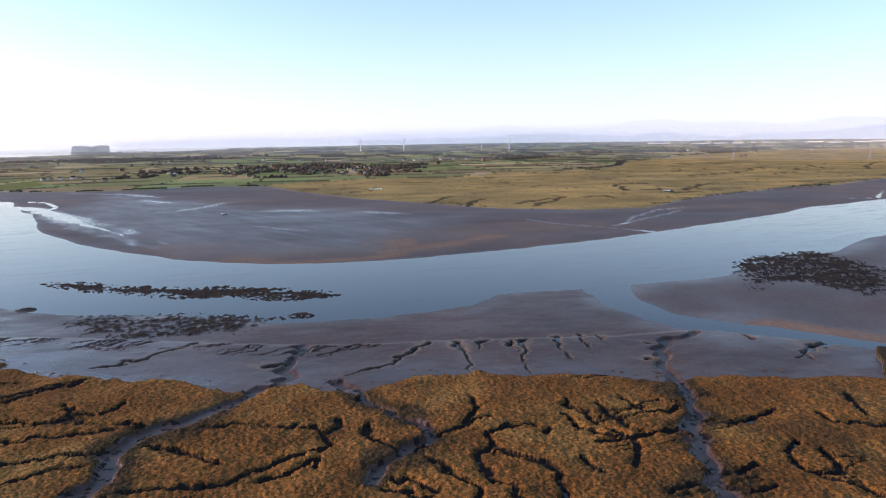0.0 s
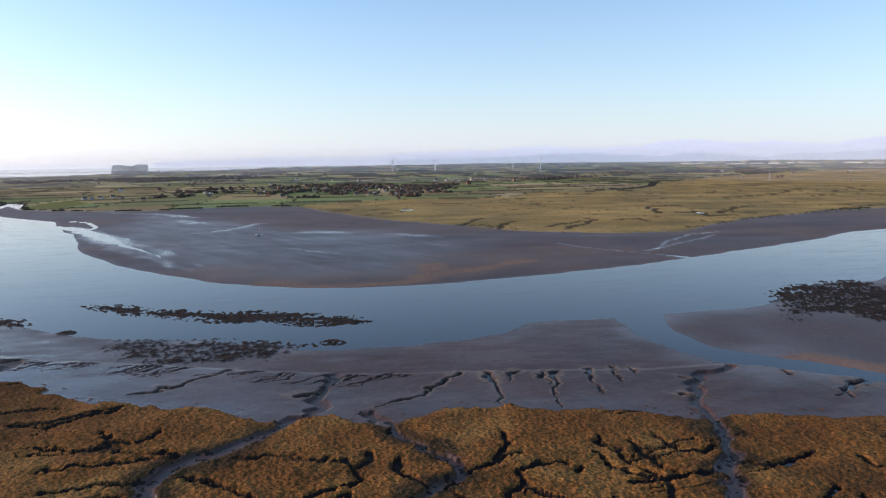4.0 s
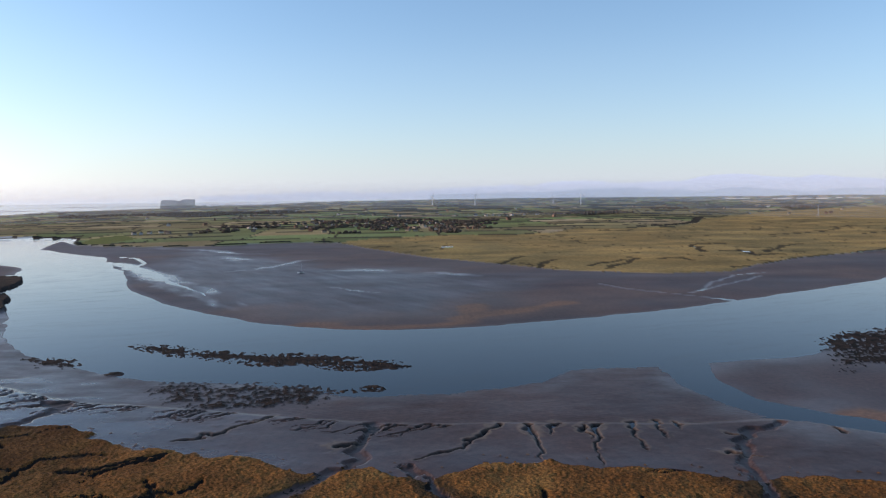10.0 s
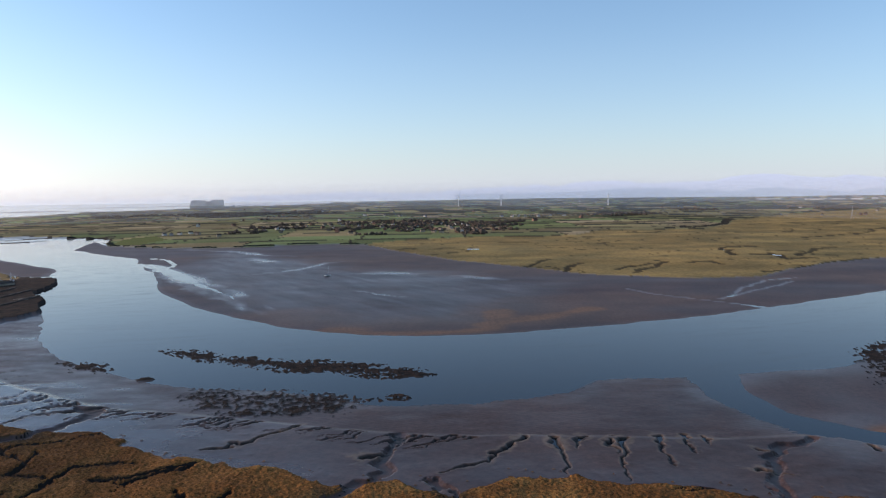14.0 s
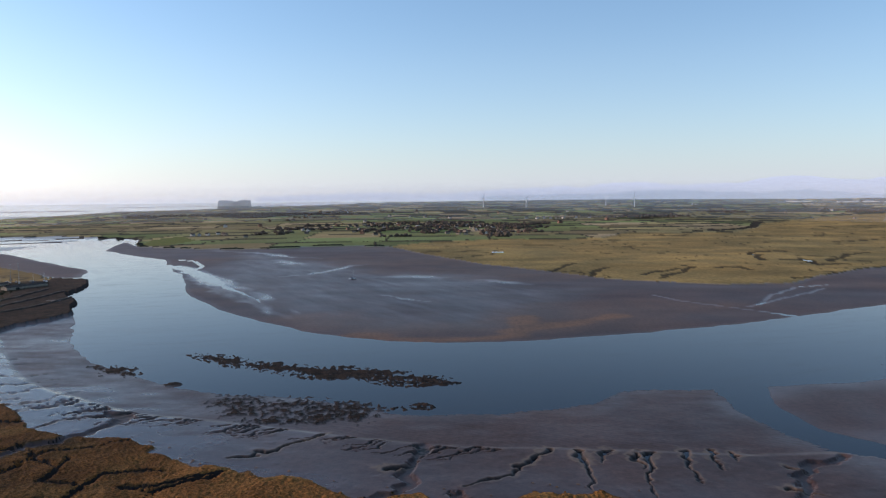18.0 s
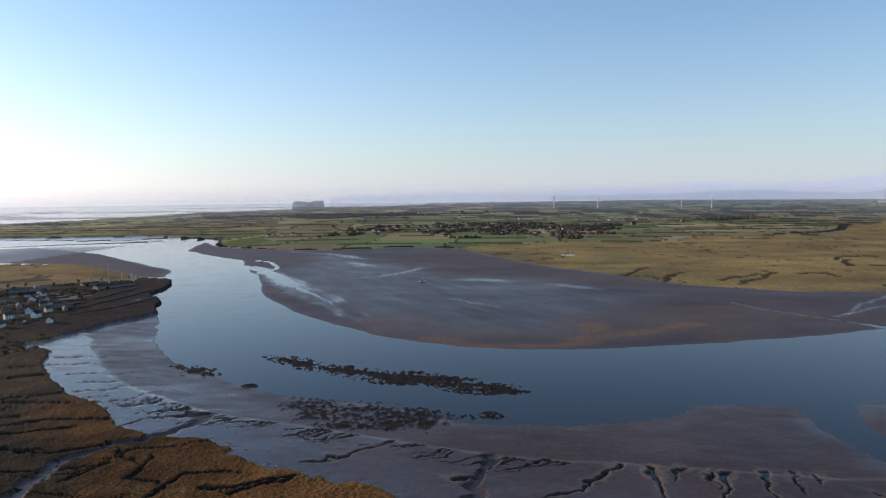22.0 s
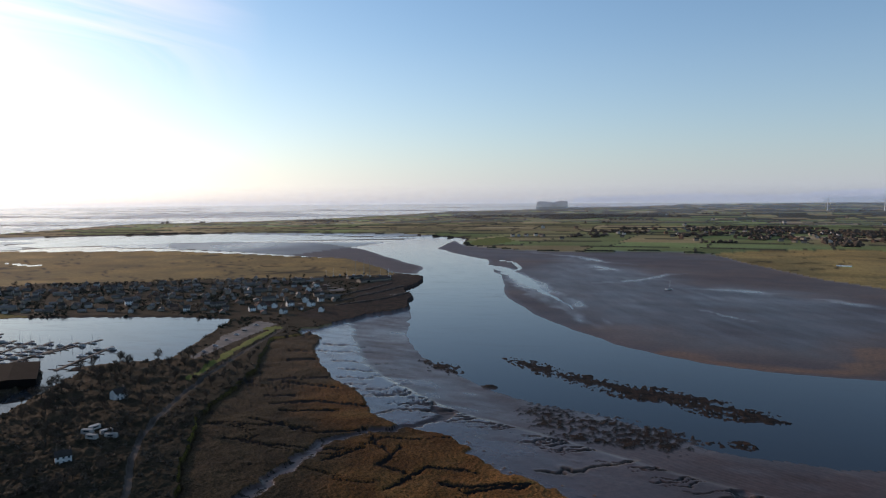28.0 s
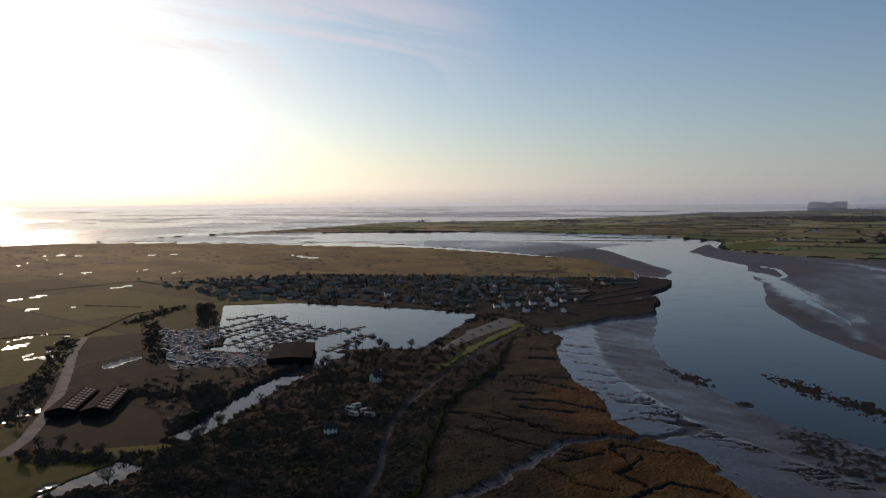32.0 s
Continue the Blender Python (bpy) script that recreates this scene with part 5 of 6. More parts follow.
woods = [tree("bare winter tree with a wide twiggy crown", 10 + i, 4.2 + 0.5 * i, 40 + i, "bare winter trees") for i in range(4)]
near_trees = [(-426, 330), (-441, 377), (-415, 388), (-416, 304), (-395, 273), (-381, 366), (-407, 355), (-386, 390), (-432, 345), (-437, 372), (-402, 290)]
count = 0
for x, y in near_trees:
    put(rng.choice(woods), x, y, rng.uniform(0, 6), rng.uniform(0.7, 1.0))
WOOD = [(-225, 190), (-300, 330), (-345, 425), (-400, 385), (-425, 340), (-385, 235), (-345, 165), (-300, 105), (-240, 120)]
for _ in range(3000):
    x, y = rng.uniform(-440, -200), rng.uniform(90, 440)
    if count < 135 and in_area(WOOD, x, y) and math.hypot(x + 291, y - 215) > 11 and math.hypot(x + 352, y - 298) > 11 and free(x, y, 7.5):
        if min(math.hypot(x - (a[0] + s / 10 * (b[0] - a[0])), y - (a[1] + s / 10 * (b[1] - a[1]))) for a, b in zip(LANE, LANE[1:]) for s in range(11)) < 9:
            continue
        put(rng.choice(woods), x, y, rng.uniform(0, 6), rng.uniform(0.4, 0.85))
        count += 1
count = 0
for _ in range(3000):
    x, y = rng.uniform(-1050, -430), rng.uniform(410, 860)
    if count < 45 and in_area(AREA, x, y) and free(x, y, 8):
        put(rng.choice(woods), x, y, rng.uniform(0, 6), rng.uniform(0.45, 0.9))
        count += 1
for i in range(24):
    s = i / 24
    a = (-1065 + 540 * s, 434 + 500 * s ** 0.9)
    x, y = a[0] + rng.uniform(-6, 6), a[1] + rng.uniform(-12, 4)
    put(rng.choice(woods), x, y, rng.uniform(0, 6), rng.uniform(0.4, 0.75))
# belts of trees along the canal, the road and the yard
BELTS = [((-703, 271), (-767, 355), 9), ((-765, 385), (-625, 318), 18), ((-690, 289), (-513, 223), 12), ((-451, 166), (-407, 200), 8), ((-425, 215), (-372, 190), 12), ((-374, 95), (-325, 137), 10), ((-660, 205), (-424, 100), 14)]
for a, b2, n in BELTS:
    for i in range(n):
        s = rng.uniform(0, 1)
        x, y = a[0] + s * (b2[0] - a[0]) + rng.uniform(-9, 9), a[1] + s * (b2[1] - a[1]) + rng.uniform(-9, 9)
        if not in_area(BASIN, x, y):
            put(rng.choice(woods), x, y, rng.uniform(0, 6), rng.uniform(0.3, 0.7))
for p in woods:
    drop(p)


# ---- caravans by the wood ----
cv0 = thing("caravan", "small pale caravan parked among the trees", "caravan", "caravans")
part("body", box(bmesh.new(), 0, 0, 0.6, 6.0, 2.3, 2.1, 0, 0.95), M_PALEWALL, cv0)
part("window", box(bmesh.new(), 0, -1.12, 1.5, 3.0, 0.12, 0.7), M_GLASS, cv0)
for wx0 in (-0.9, 0.9):
    part("wheel", tube(bmesh.new(), (wx0, -1.1, 0.35), (wx0, 1.1, 0.35), 0.35, 0.35, 8), M_TYRE, cv0)
for x, y, a in ((-306, 240, 0.3), (-300, 246, 1.2), (-298, 236, 0.2), (-311, 248, 1.5), (-293, 243, 0.5)):
    put(cv0, x, y, a, 1.0, 0.02)
drop(cv0)

# ---- scrub, hedges and far woods: clumps nobody could count ----
def clumps(name, label, category, spots, mat, seed, squash=0.8):
    """spots: plan x, y, radius. One mesh of uneven twiggy domes."""
    r = np.random.RandomState(seed)
    ring = 6
    base = [(0, 0, 1.0)]
    for lev, (rad, z) in enumerate(((0.62, 0.82), (1.0, 0.4), (0.92, -0.25))):
        base += [(rad * math.cos(2 * math.pi * (i + lev * 0.5) / ring), rad * math.sin(2 * math.pi * (i + lev * 0.5) / ring), z) for i in range(ring)]
    base = np.array(base)
    faces = [(0, 1 + i, 1 + (i + 1) % ring) for i in range(ring)]
    for lev in range(2):
        o, p = 1 + lev * ring, 1 + (lev + 1) * ring
        for i in range(ring):
            j = (i + 1) % ring
            faces += [(o + i, p + i, o + j), (o + j, p + i, p + j)]
    faces = np.array(faces)
    vs, fs = [], []
    for n, (X, Y, rad) in enumerate(spots):
        x, y, _, k = far(X, Y)
        z = ground_z(X, Y)
        jit = base * (1 + r.uniform(-0.35, 0.35, (len(base), 1)))
        turn = r.uniform(0, 6.28)
        c, s = math.cos(turn), math.sin(turn)
        q = np.stack([jit[:, 0] * c - jit[:, 1] * s, jit[:, 0] * s + jit[:, 1] * c, jit[:, 2] * squash * r.uniform(0.7, 1.2)], 1) * rad * k
        vs.append(q + (x, y, z))
        fs.append(faces + n * len(base))
    me = bpy.data.meshes.new(name)
    me.from_pydata(np.concatenate(vs).tolist(), [], np.concatenate(fs).tolist())
    me.materials.append(mat)
    return tagged(new(name, me), label, category, kind="stuff")


def bushes(name, label, category, spots, mat, seed, squash=0.8, twigs=30):
    """spots: plan x, y, radius. One mesh of twiggy bushes: short uneven sprays about each centre."""
    r = np.random.RandomState(seed)
    vs = []
    for X, Y, rad in spots:
        z = ground_z(X, Y)
        d = r.normal(0, 1, (twigs, 3))
        d[:, 2] = np.abs(d[:, 2]) * squash
        d /= np.linalg.norm(d, axis=1)[:, None]
        root = d * r.uniform(0.0, 0.55, (twigs, 1)) * rad + (X, Y, z - 0.1)
        tip = root + (d + r.normal(0, 0.35, (twigs, 3))) * rad * r.uniform(0.35, 0.75, (twigs, 1))
        side = np.cross(d, r.normal(0, 1, (twigs, 3))) * rad * 0.11
        vs.append(np.stack([root - side, root + side, tip], 1).reshape(-1, 3))
    vs = np.concatenate(vs)
    me = bpy.data.meshes.new(name)
    me.from_pydata(vs.tolist(), [], np.arange(len(vs)).reshape(-1, 3).tolist())
    me.materials.append(mat)
    return tagged(new(name, me), label, category, kind="stuff")


def pick(mask, n, seed):
    where = np.flatnonzero(mask.ravel())
    r = np.random.RandomState(seed)
    # by true ground area, not by the density of the sheet
    w = RG.ravel()[where] ** 2
    c = np.cumsum(w)
    got = where[np.searchsorted(c, r.uniform(0, c[-1], n))]
    return [(float(GX.ravel()[i]), float(GY.ravel()[i])) for i in got]


in_view = (np.abs(AZ - radians(16)) < radians(62))
hedge_mask = (K == FIELD) & (f_edge < 5) & (d_north > 12) & in_view & (RG < 6500) & (vnoise(GX / 260, GY / 260, 301) > 0.33)
rr = random.Random(3)
clumps("hedgerows", "dark winter hedgerows between the far fields", "hedge", [(x, y, rr.uniform(1.2, 2.4)) for x, y in pick(hedge_mask, 6500, 5)], M_TWIG, 6)
OVERTON = [(-430, 1960), (-120, 1890), (210, 1810), (330, 2150), (300, 2500), (60, 2700), (-220, 2650), (-440, 2350)]
far_wood = (K == FIELD) & in_view & (((inside(OVERTON, GX, GY) > -60) & (vnoise(GX / 90, GY / 90, 305) > 0.55)) | ((d_north > 20) & (RG > 2500) & (RG < 5200) & (fbm(GX, GY, 500, 3, 307) > 0.62)))
clumps("far_woods", "bare grey-brown woods and copses across the farmland", "woodland", [(x, y, rr.uniform(4, 8)) for x, y in pick(far_wood, 2200, 8)], M_TWIG, 9, 1.1)
sea_wall = (d_north > 0) & (d_gold < -5) & (d_north < 14) & in_view & (RG < 3000) & (vnoise(GX / 60, GY / 60, 309) > 0.45)
clumps("shore_scrub", "dark gorse scrub along the far shore", "shrub", [(x, y, rr.uniform(1.5, 3.0)) for x, y in pick(sea_wall, 1500, 11)], M_EVERGREEN, 12, 0.7)
near_scrub = (K == SCRUB) & (line_dist(LANE, GX, GY) > 4) & (GX > -470) & (GX < -180) & (GY > 60) & (GY < 560) & (vnoise(GX / 14, GY / 14, 311) > 0.36)
bushes("scrub", "dark tangled winter scrub and bramble", "shrub", [(x, y, rr.uniform(0.8, 2.6)) for x, y in pick(near_scrub, 1900, 13)], M_TWIG, 14, 0.7)
vill_scrub = (K == SCRUB) & (GX > -1080) & (GX < -420) & (GY > 400) & (GY < 900) & (vnoise(GX / 22, GY / 22, 313) > 0.5)
bushes("garden_hedges", "dark hedges and shrubs between the village houses", "hedge", [(x, y, rr.uniform(1.0, 2.6)) for x, y in pick(vill_scrub, 2600, 15)], M_EVERGREEN, 16, 0.8)
for i, line in enumerate([[(-714, 165), (-714, 192), (-683, 216)], [(-670, 221), (-759, 302), (-773, 366)], [(-1050, 284), (-1065, 434)], [(-865, 286), (-801, 326)], [(-1072, 428), (-917, 435)]]):
    pts = []
    for a, b in zip(line, line[1:]):
        n = int(math.hypot(b[0] - a[0], b[1] - a[1]) / 2.2) + 1
        pts += [(a[0] + (b[0] - a[0]) * j / n + rr.uniform(-0.8, 0.8), a[1] + (b[1] - a[1]) * j / n + rr.uniform(-0.8, 0.8), rr.uniform(1.0, 1.9)) for j in range(n)]
    bushes("field_hedge", "low dark hedge beside the flooded fields", "hedge", pts, M_TWIG, 20 + i, 0.9)

belt_spots = [q for q in [(a[0] + s * (b2[0] - a[0]) + rr.uniform(-8, 8), a[1] + s * (b2[1] - a[1]) + rr.uniform(-8, 8), rr.uniform(1.0, 2.8)) for a, b2, n in BELTS for s in [rr.uniform(0, 1) for _ in range(22 * n)]] if not in_area(BASIN, q[0], q[1])]
bushes("thicket", "dark thorn thicket along the canal and road", "shrub", belt_spots, M_TWIG, 31, 0.8)

# ---- far villages and farms ----
FARV = "houses of the far village"
fp = [house("far_house", "pale far village house with a slate roof", 11, 8, 5, 3, M_PALEWALL, M_SLATE, 1, False, FARV),
      house("far_house", "grey stone far village house with a slate roof", 12, 8, 5, 3, M_STONE, M_SLATE, 1, False, FARV),
      house("far_house", "brown brick far village house with a tiled roof", 11, 8, 5, 3, M_BRICK, M_TILE, 1, False, FARV)]
made = 0
for _ in range(4000):
    x, y = rng.uniform(-440, 330), rng.uniform(1850, 2720)
    if made < 80 and in_area(OVERTON, x, y) and free(x, y, 24):
        put(fp[rng.choice((0, 1, 1, 2))], x, y, rng.uniform(0, 3.1))
        made += 1
for x, y in ((-637, 1927), (-623, 1952), (-606, 1995), (-583, 1969), (-490, 1850), (-570, 1940), (-655, 1925)):
    put(fp[0 if x < -600 else 1], x, y, rng.uniform(0, 3))
for _ in range(60):
    a, d = radians(rng.uniform(-40, 18)), rng.uniform(2500, 6500)
    x, y = -d * math.sin(a), d * math.cos(a)
    if free(x, y, 60):
        put(rng.choice(fp), x, y, rng.uniform(0, 3), rng.uniform(1.0, 1.5))
for x, y in ((460, 3000), (520, 3010), (580, 3030), (640, 3050), (500, 3060), (700, 3060), (420, 3040)):
    put(fp[0], x, y, rng.uniform(0, 3), 1.3)
for p in fp:
    drop(p)
# pale works and stores of the far town
for i in range(16):
    a = radians(-rng.uniform(27, 43))
    d = rng.uniform(7000, 9000)
    X, Y = -d * math.sin(a), d * math.cos(a)
    x, y, _, k = far(X, Y)
    root = thing("far_warehouse", "long pale warehouse at the edge of the far town", "warehouse", "far town works")
    w = rng.uniform(60, 160)
    part("wall", gable_walls(bmesh.new(), w, 40, 9, 3), M_RENDER, root)
    part("roof", prism(bmesh.new(), w, 40, 9, 3, 0.5, 0.4), M_SHEET, root)
    root.matrix_world = pose(x, y, ground_z(X, Y) - 1, 0, 0, math.degrees(a) + rng.uniform(-15, 15)) @ Matrix.Scale(k, 4)

# ---- the power station on the coast ----
X, Y = -1640, 5880
x, y, _, k = far(X, Y)
ps = thing("power_station", "large block-like grey nuclear power station on the coast", "power station")
def block(name, mat, cx, cy, z, sx, sy, sz, label="", parent=ps):
    return part(name, box(bmesh.new(), cx, cy, z, sx, sy, sz), mat, parent, label)
for cx, sx, high in ((-72, 118, 63), (78, 104, 66)):
    hall = block("reactor_hall", M_CLAD2, cx, 0, 0, sx, 70, high, "tall grey reactor hall")
    block("charge_hall", M_CLAD, cx - 8, 0, high, sx * 0.62, 50, 6, "raised pale upper hall", hall)
    for i in range(7):
        block("cladding_rib", M_CLAD, cx - sx / 2 + (i + 0.5) * sx / 7, -35.6, 20, 6, 1.2, high - 24, "", hall)
    block("vent_stack", M_CONC, cx + sx * 0.42, 10, high, 6, 6, 9, "", hall)
block("link_block", M_CLAD2, 6, 5, 0, 42, 50, 57, "lower link block")
block("turbine_hall", M_CONC, -10, -70, 0, 250, 46, 22, "long low turbine hall")
block("annexe", M_RENDER, -118, -60, 0, 40, 60, 33, "pale annexe")
block("workshop", M_CONC, 165, -40, 0, 70, 50, 16)
block("workshop", M_SHEET, 235, -30, 0, 50, 40, 10)
tank = part("tank", tube(bmesh.new(), (205, -20, 0), (205, -20, 22), 14, 14, 14), M_CONC, ps)
ps.matrix_world = pose(x, y, ground_z(X, Y) - 1, 0, 0, 16) @ Matrix.Scale(k, 4)

# ---- wind turbines ----
for i, (dx, dy, dz) in enumerate([(0.0756, 0.997, -0.0188), (0.136, 0.9905, -0.0193), (0.2446, 0.9694, -0.0201), (0.2818, 0.9593, -0.0203)]):
    D = (5400, 5200, 5900, 5000)[i]
    n = math.hypot(dx, dy)
    X, Y = dx / n * D, dy / n * D
    x, y, _, k = far(X, Y)
    root = thing("wind_turbine", "white three-bladed wind turbine standing still", "wind turbine", "far wind turbines")
    part("tower", tube(bmesh.new(), (0, 0, 0), (0, 0, 68), 2.6, 1.5, 10), M_TURBINE, root)
    part("nacelle", box(bmesh.new(), 0, 2, 67, 4.0, 9.0, 4.0), M_TURBINE, root)
    hub = part("hub", tube(bmesh.new(), (0, -4.5, 69), (0, -2.3, 69), 0.8, 1.8, 8), M_TURBINE, root)
    for b in range(3):
        a = 0.4 + i * 0.5 + b * 2 * math.pi / 3
        bm = bmesh.new()
        c, s = math.cos(a), math.sin(a)
        def at(u, w, t):
            return (u * s + w * c, -3.6 + t, 69 + u * c - w * s)
        sec = [[bm.verts.new(at(u, w, t)) for w, t in ((-wd, -0.2), (wd * 0.6, -0.35), (wd, 0.2), (-wd, 0.3))] for u, wd in ((1, 0.9), (8, 1.9), (22, 1.2), (36, 0.3))]
        for p, q in zip(sec[:-1], sec[1:]):
            for j in range(4):
                bm.faces.new([p[j], p[(j + 1) % 4], q[(j + 1) % 4], q[j]])
        bm.faces.new(sec[0][::-1]), bm.faces.new(sec[-1])
        part("blade", bm, M_TURBINE, hub)
    root.matrix_world = pose(x, y, ground_z(X, Y) - 0.5, 0, 0, 20) @ Matrix.Scale(k, 4)

# ---- electricity pylons ----
for X, Y in ((2003, 2201), (1620, 2450), (2500, 2050)):
    x, y, _, k = far(X, Y)
    root = thing("pylon", "grey steel lattice electricity pylon", "pylon", "pylons")
    bm = bmesh.new()
    for sx in (-1, 1):
        for sy in (-1, 1):
            tube(bm, (sx * 4, sy * 4, 0), (sx * 1.0, sy * 1.0, 30), 0.28, 0.22, 4)
            tube(bm, (sx * 1.0, sy * 1.0, 30), (0, 0, 47), 0.22, 0.15, 4)
    part("legs", bm, M_STEEL, root)
    bm = bmesh.new()
    for z in range(3, 30, 4):
        w, w2 = 4 - 3 * z / 30, 4 - 3 * min(z + 4, 30) / 30
        for sy in (-1, 1):
            tube(bm, (-w, sy * w, z), (w2, sy * w2, z + 4), 0.12, 0.12, 3)
            tube(bm, (w, sy * w, z), (-w2, sy * w2, z + 4), 0.12, 0.12, 3)
    part("bracing", bm, M_STEEL, root)
    for z, w in ((29, 7), (36, 9), (42, 6)):
        part("cross_arm", tube(tube(bmesh.new(), (-w, 0, z), (0, 0, z + 1), 0.12, 0.3, 4), (w, 0, z), (0, 0, z + 1), 0.12, 0.3, 4), M_STEEL, root)
    root.matrix_world = pose(x, y, ground_z(X, Y) - 0.5, 0, 0, 40) @ Matrix.Scale(k, 4)

# ---- far hills behind the bay: a glowing backdrop, haze painted into its colours ----
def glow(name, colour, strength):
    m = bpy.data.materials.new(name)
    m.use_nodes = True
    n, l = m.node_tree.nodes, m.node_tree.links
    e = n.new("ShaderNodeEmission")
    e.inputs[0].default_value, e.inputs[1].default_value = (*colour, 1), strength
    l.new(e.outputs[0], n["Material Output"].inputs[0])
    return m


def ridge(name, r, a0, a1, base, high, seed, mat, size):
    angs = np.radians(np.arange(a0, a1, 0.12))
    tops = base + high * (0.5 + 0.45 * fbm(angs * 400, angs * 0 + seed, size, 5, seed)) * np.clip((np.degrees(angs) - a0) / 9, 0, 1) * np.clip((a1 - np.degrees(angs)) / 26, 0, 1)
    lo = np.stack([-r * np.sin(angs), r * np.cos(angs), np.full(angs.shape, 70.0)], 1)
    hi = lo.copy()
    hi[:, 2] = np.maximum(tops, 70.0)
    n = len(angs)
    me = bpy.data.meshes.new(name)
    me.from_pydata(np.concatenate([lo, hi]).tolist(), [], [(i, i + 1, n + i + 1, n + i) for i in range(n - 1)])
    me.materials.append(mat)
    return tagged(new(name, me), "hills beyond the bay, glowing in a painted haze blue", "hills", kind="structure")


ridge("backdrop_hills", 4600, -66, 14, 100, 130, 3, glow("hills_far_haze_glow", (0.46, 0.58, 0.68), 1.0), 60)
ridge("backdrop_hills_near", 4560, -66, -4, 98, 80, 9, glow("hills_near_haze_glow", (0.36, 0.48, 0.58), 1.0), 45)

# ---- glowing shell added low round the whole horizon, for its pale haze ----
hm = bpy.data.materials.new("horizon_haze_glow")
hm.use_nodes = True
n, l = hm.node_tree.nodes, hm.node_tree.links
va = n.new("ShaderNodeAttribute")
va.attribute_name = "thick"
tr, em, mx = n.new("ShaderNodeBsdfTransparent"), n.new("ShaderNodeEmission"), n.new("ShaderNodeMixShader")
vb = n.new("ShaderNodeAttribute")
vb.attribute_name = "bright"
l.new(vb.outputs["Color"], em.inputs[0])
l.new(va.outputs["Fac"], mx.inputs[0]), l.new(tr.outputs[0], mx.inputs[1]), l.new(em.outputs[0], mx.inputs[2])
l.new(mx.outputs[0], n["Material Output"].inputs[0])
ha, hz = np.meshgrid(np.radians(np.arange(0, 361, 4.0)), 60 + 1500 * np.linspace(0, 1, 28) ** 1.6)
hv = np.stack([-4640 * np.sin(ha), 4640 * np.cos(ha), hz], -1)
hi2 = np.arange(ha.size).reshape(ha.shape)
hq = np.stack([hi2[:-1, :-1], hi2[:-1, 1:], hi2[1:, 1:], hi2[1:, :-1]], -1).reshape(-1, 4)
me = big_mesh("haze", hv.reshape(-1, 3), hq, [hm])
at3 = me.attributes.new("thick", "FLOAT", "POINT")
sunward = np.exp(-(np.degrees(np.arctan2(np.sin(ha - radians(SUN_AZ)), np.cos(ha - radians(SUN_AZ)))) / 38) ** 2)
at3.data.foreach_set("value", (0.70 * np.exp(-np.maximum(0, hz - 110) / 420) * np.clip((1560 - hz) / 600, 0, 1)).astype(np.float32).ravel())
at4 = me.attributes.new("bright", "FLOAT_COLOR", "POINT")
# painted glow of the shell, brighter and warmer towards the sun
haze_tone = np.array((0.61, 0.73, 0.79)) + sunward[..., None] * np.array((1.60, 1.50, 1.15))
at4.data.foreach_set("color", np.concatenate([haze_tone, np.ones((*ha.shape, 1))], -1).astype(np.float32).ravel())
tagged(new("backdrop_haze", me), "glowing shell added for the horizon haze", "haze", kind="structure")

# ---- thin see-through sheets added across the far land to pale it like distance haze ----
mm = bpy.data.materials.new("thin_haze_sheet")
mm.use_nodes = True
n, l = mm.node_tree.nodes, mm.node_tree.links
va = n.new("ShaderNodeAttribute")
va.attribute_name = "thick"
tr, df, tl, half, mx = n.new("ShaderNodeBsdfTransparent"), n.new("ShaderNodeBsdfDiffuse"), n.new("ShaderNodeBsdfTranslucent"), n.new("ShaderNodeMixShader"), n.new("ShaderNodeMixShader")
for node in (df, tl):
    node.inputs[0].default_value = (0.88, 0.92, 0.97, 1)
l.new(df.outputs[0], half.inputs[1]), l.new(tl.outputs[0], half.inputs[2])
l.new(va.outputs["Fac"], mx.inputs[0]), l.new(tr.outputs[0], mx.inputs[1]), l.new(half.outputs[0], mx.inputs[2])
l.new(mx.outputs[0], n["Material Output"].inputs[0])
for rad, thick in ((2650, 0.08), (3250, 0.12), (3700, 0.15), (4150, 0.16)):
    ma, mz = np.meshgrid(np.radians(np.arange(-60, 121, 2.0)), np.linspace(-20, 190, 16))
    mr2 = rad + 60 * np.sin(ma * 9 + rad)
    mi = np.arange(ma.size).reshape(ma.shape)
    me = big_mesh("haze_sheet", np.stack([-mr2 * np.sin(ma), mr2 * np.cos(ma), mz], -1).reshape(-1, 3), np.stack([mi[:-1, :-1], mi[:-1, 1:], mi[1:, 1:], mi[1:, :-1]], -1).reshape(-1, 4), [mm])
    ma_thick = me.attributes.new("thick", "FLOAT", "POINT")
    ma_thick.data.foreach_set("value", (thick * smooth(180, 85, mz)).astype(np.float32).ravel())
    tagged(new("backdrop_mist", me), "see-through sheet added for haze over the far shore", "haze", kind="structure")

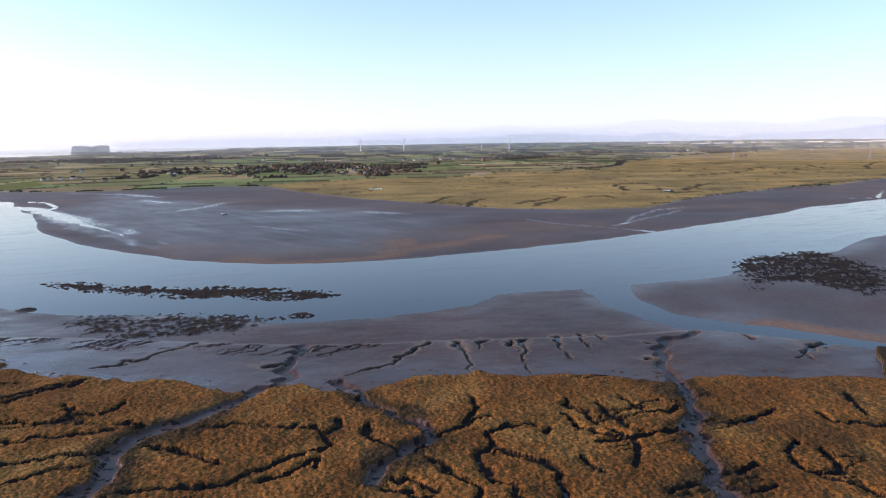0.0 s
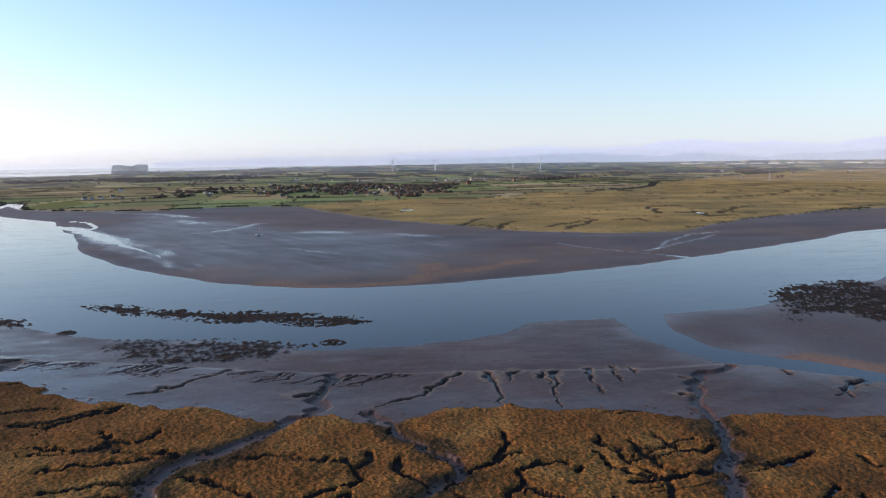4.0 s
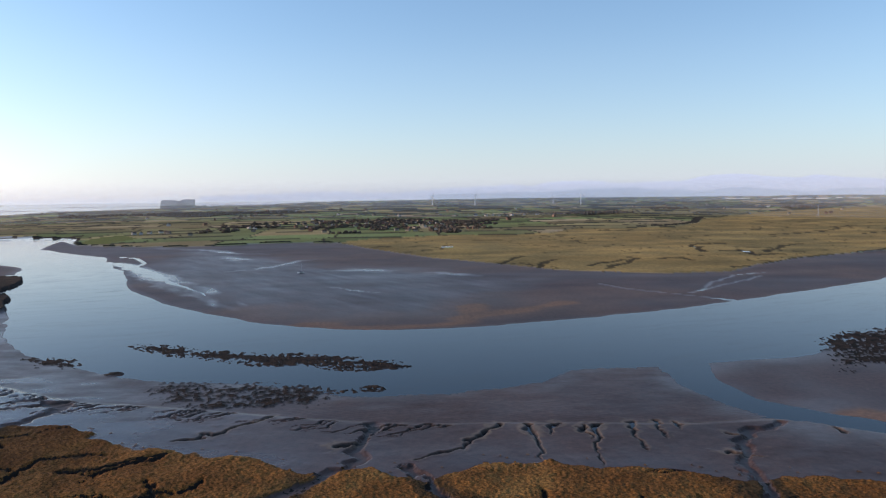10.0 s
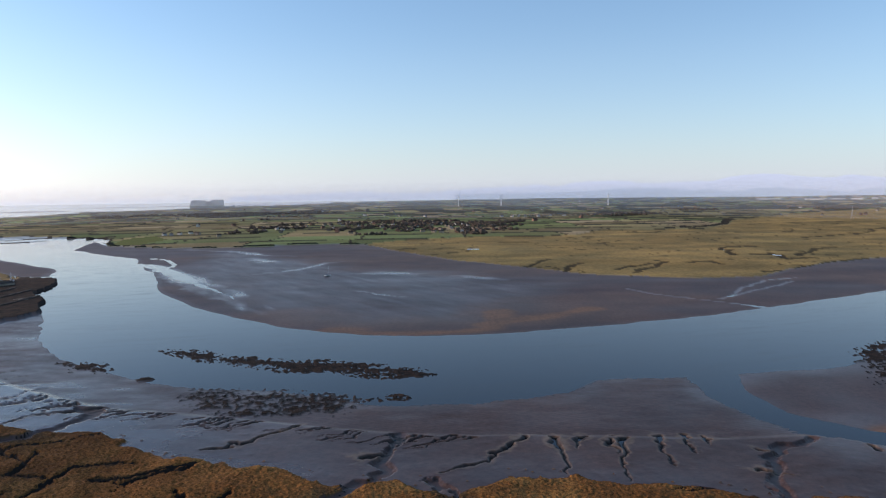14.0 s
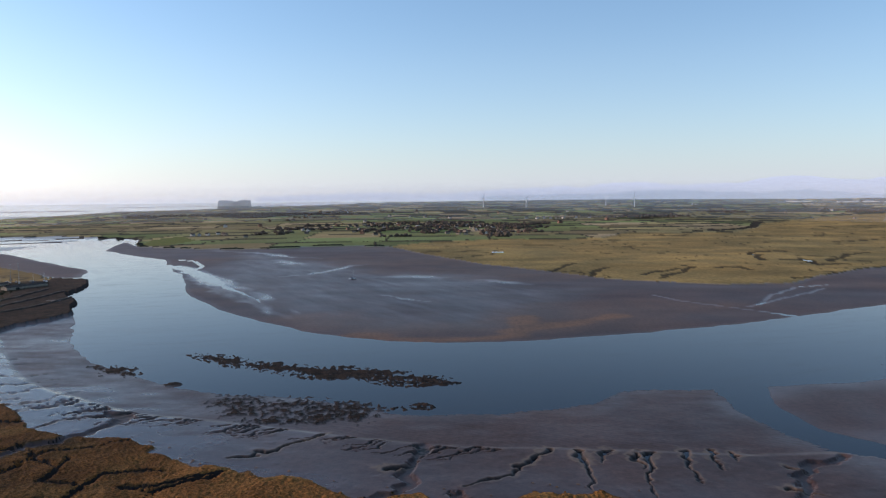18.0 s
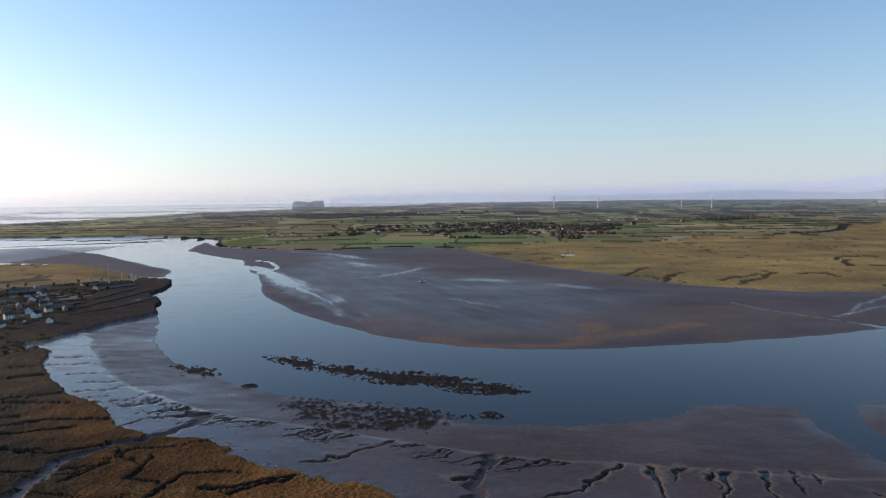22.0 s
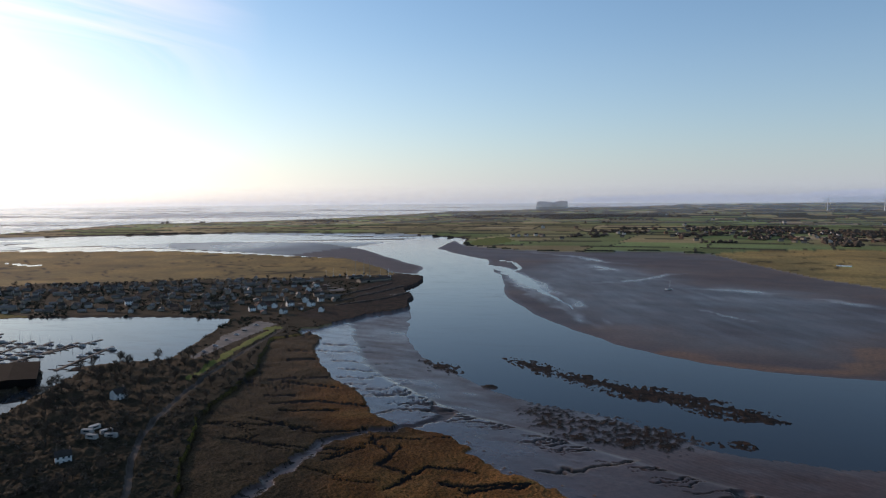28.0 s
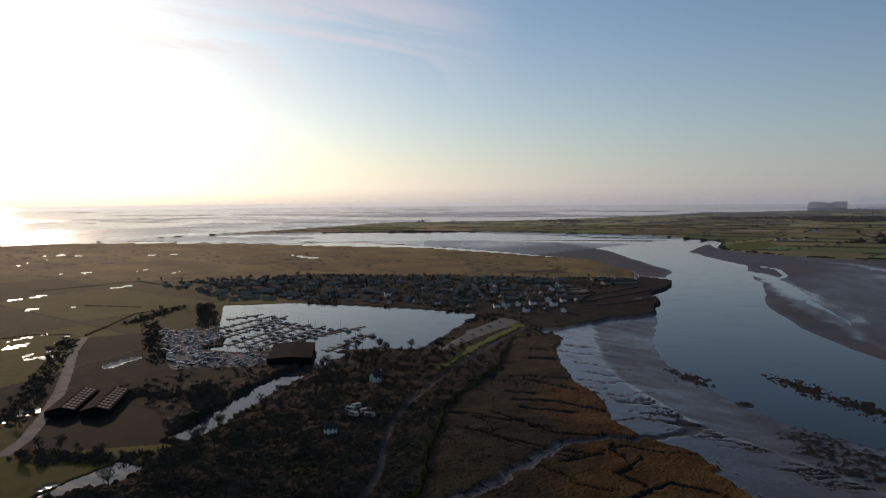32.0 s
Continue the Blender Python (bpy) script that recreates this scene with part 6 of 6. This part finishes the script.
# ---- thin cirrus towards the sun: a sheet with its own white glow, unlit ----
cm = bpy.data.materials.new("cirrus")
cm.use_nodes = True
n, l = cm.node_tree.nodes, cm.node_tree.links
geo = n.new("ShaderNodeNewGeometry")
mp = n.new("ShaderNodeMapping")
mp.inputs["Rotation"].default_value = (0, 0, radians(52))
mp.inputs["Scale"].default_value = (1 / 520, 1 / 2400, 1 / 900)
l.new(geo.outputs["Position"], mp.inputs["Vector"])
tx = n.new("ShaderNodeTexNoise")
tx.inputs["Detail"].default_value, tx.inputs["Roughness"].default_value, tx.inputs["Distortion"].default_value = 8, 0.6, 0.8
tx.inputs["Scale"].default_value = 1.0
l.new(mp.outputs[0], tx.inputs["Vector"])
mr = n.new("ShaderNodeMapRange")
mr.inputs[1].default_value, mr.inputs[2].default_value, mr.inputs[4].default_value = 0.36, 0.72, 0.75
l.new(tx.outputs[0], mr.inputs[0])
fade = n.new("ShaderNodeAttribute")
fade.attribute_name = "thin"
mul = n.new("ShaderNodeMath")
mul.operation = "MULTIPLY"
l.new(mr.outputs[0], mul.inputs[0]), l.new(fade.outputs["Fac"], mul.inputs[1])
tr, tl, mx = n.new("ShaderNodeBsdfTransparent"), n.new("ShaderNodeEmission"), n.new("ShaderNodeMixShader")
tl.inputs[0].default_value, tl.inputs[1].default_value = (1.0, 0.97, 0.93, 1), 1.35
l.new(mul.outputs[0], mx.inputs[0]), l.new(tr.outputs[0], mx.inputs[1]), l.new(tl.outputs[0], mx.inputs[2])
l.new(mx.outputs[0], n["Material Output"].inputs[0])
ca, ce = np.meshgrid(np.radians(np.linspace(38, 88, 40)), np.radians(np.linspace(5, 34, 24)))
cr = np.minimum(4700.0, 900.0 / np.sin(ce))
cv = np.stack([-cr * np.cos(ce) * np.sin(ca), cr * np.cos(ce) * np.cos(ca), 110 + cr * np.sin(ce)], -1)
ci = np.arange(ca.size).reshape(ca.shape)
cq = np.stack([ci[:-1, :-1], ci[:-1, 1:], ci[1:, 1:], ci[1:, :-1]], -1).reshape(-1, 4)
me = big_mesh("cirrus", cv.reshape(-1, 3), cq, [cm])
at2 = me.attributes.new("thin", "FLOAT", "POINT")
edge2 = np.clip((np.degrees(ca) - 38) / 16, 0, 1) * np.clip((88 - np.degrees(ca)) / 7, 0, 1) * np.clip((np.degrees(ce) - 6) / 5, 0, 1) * np.clip((34 - np.degrees(ce)) / 12, 0, 1)
at2.data.foreach_set("value", edge2.astype(np.float32).ravel())
tagged(new("cloud_cirrus", me), "thin streaks of glowing white cirrus near the sun", "cloud", kind="structure")
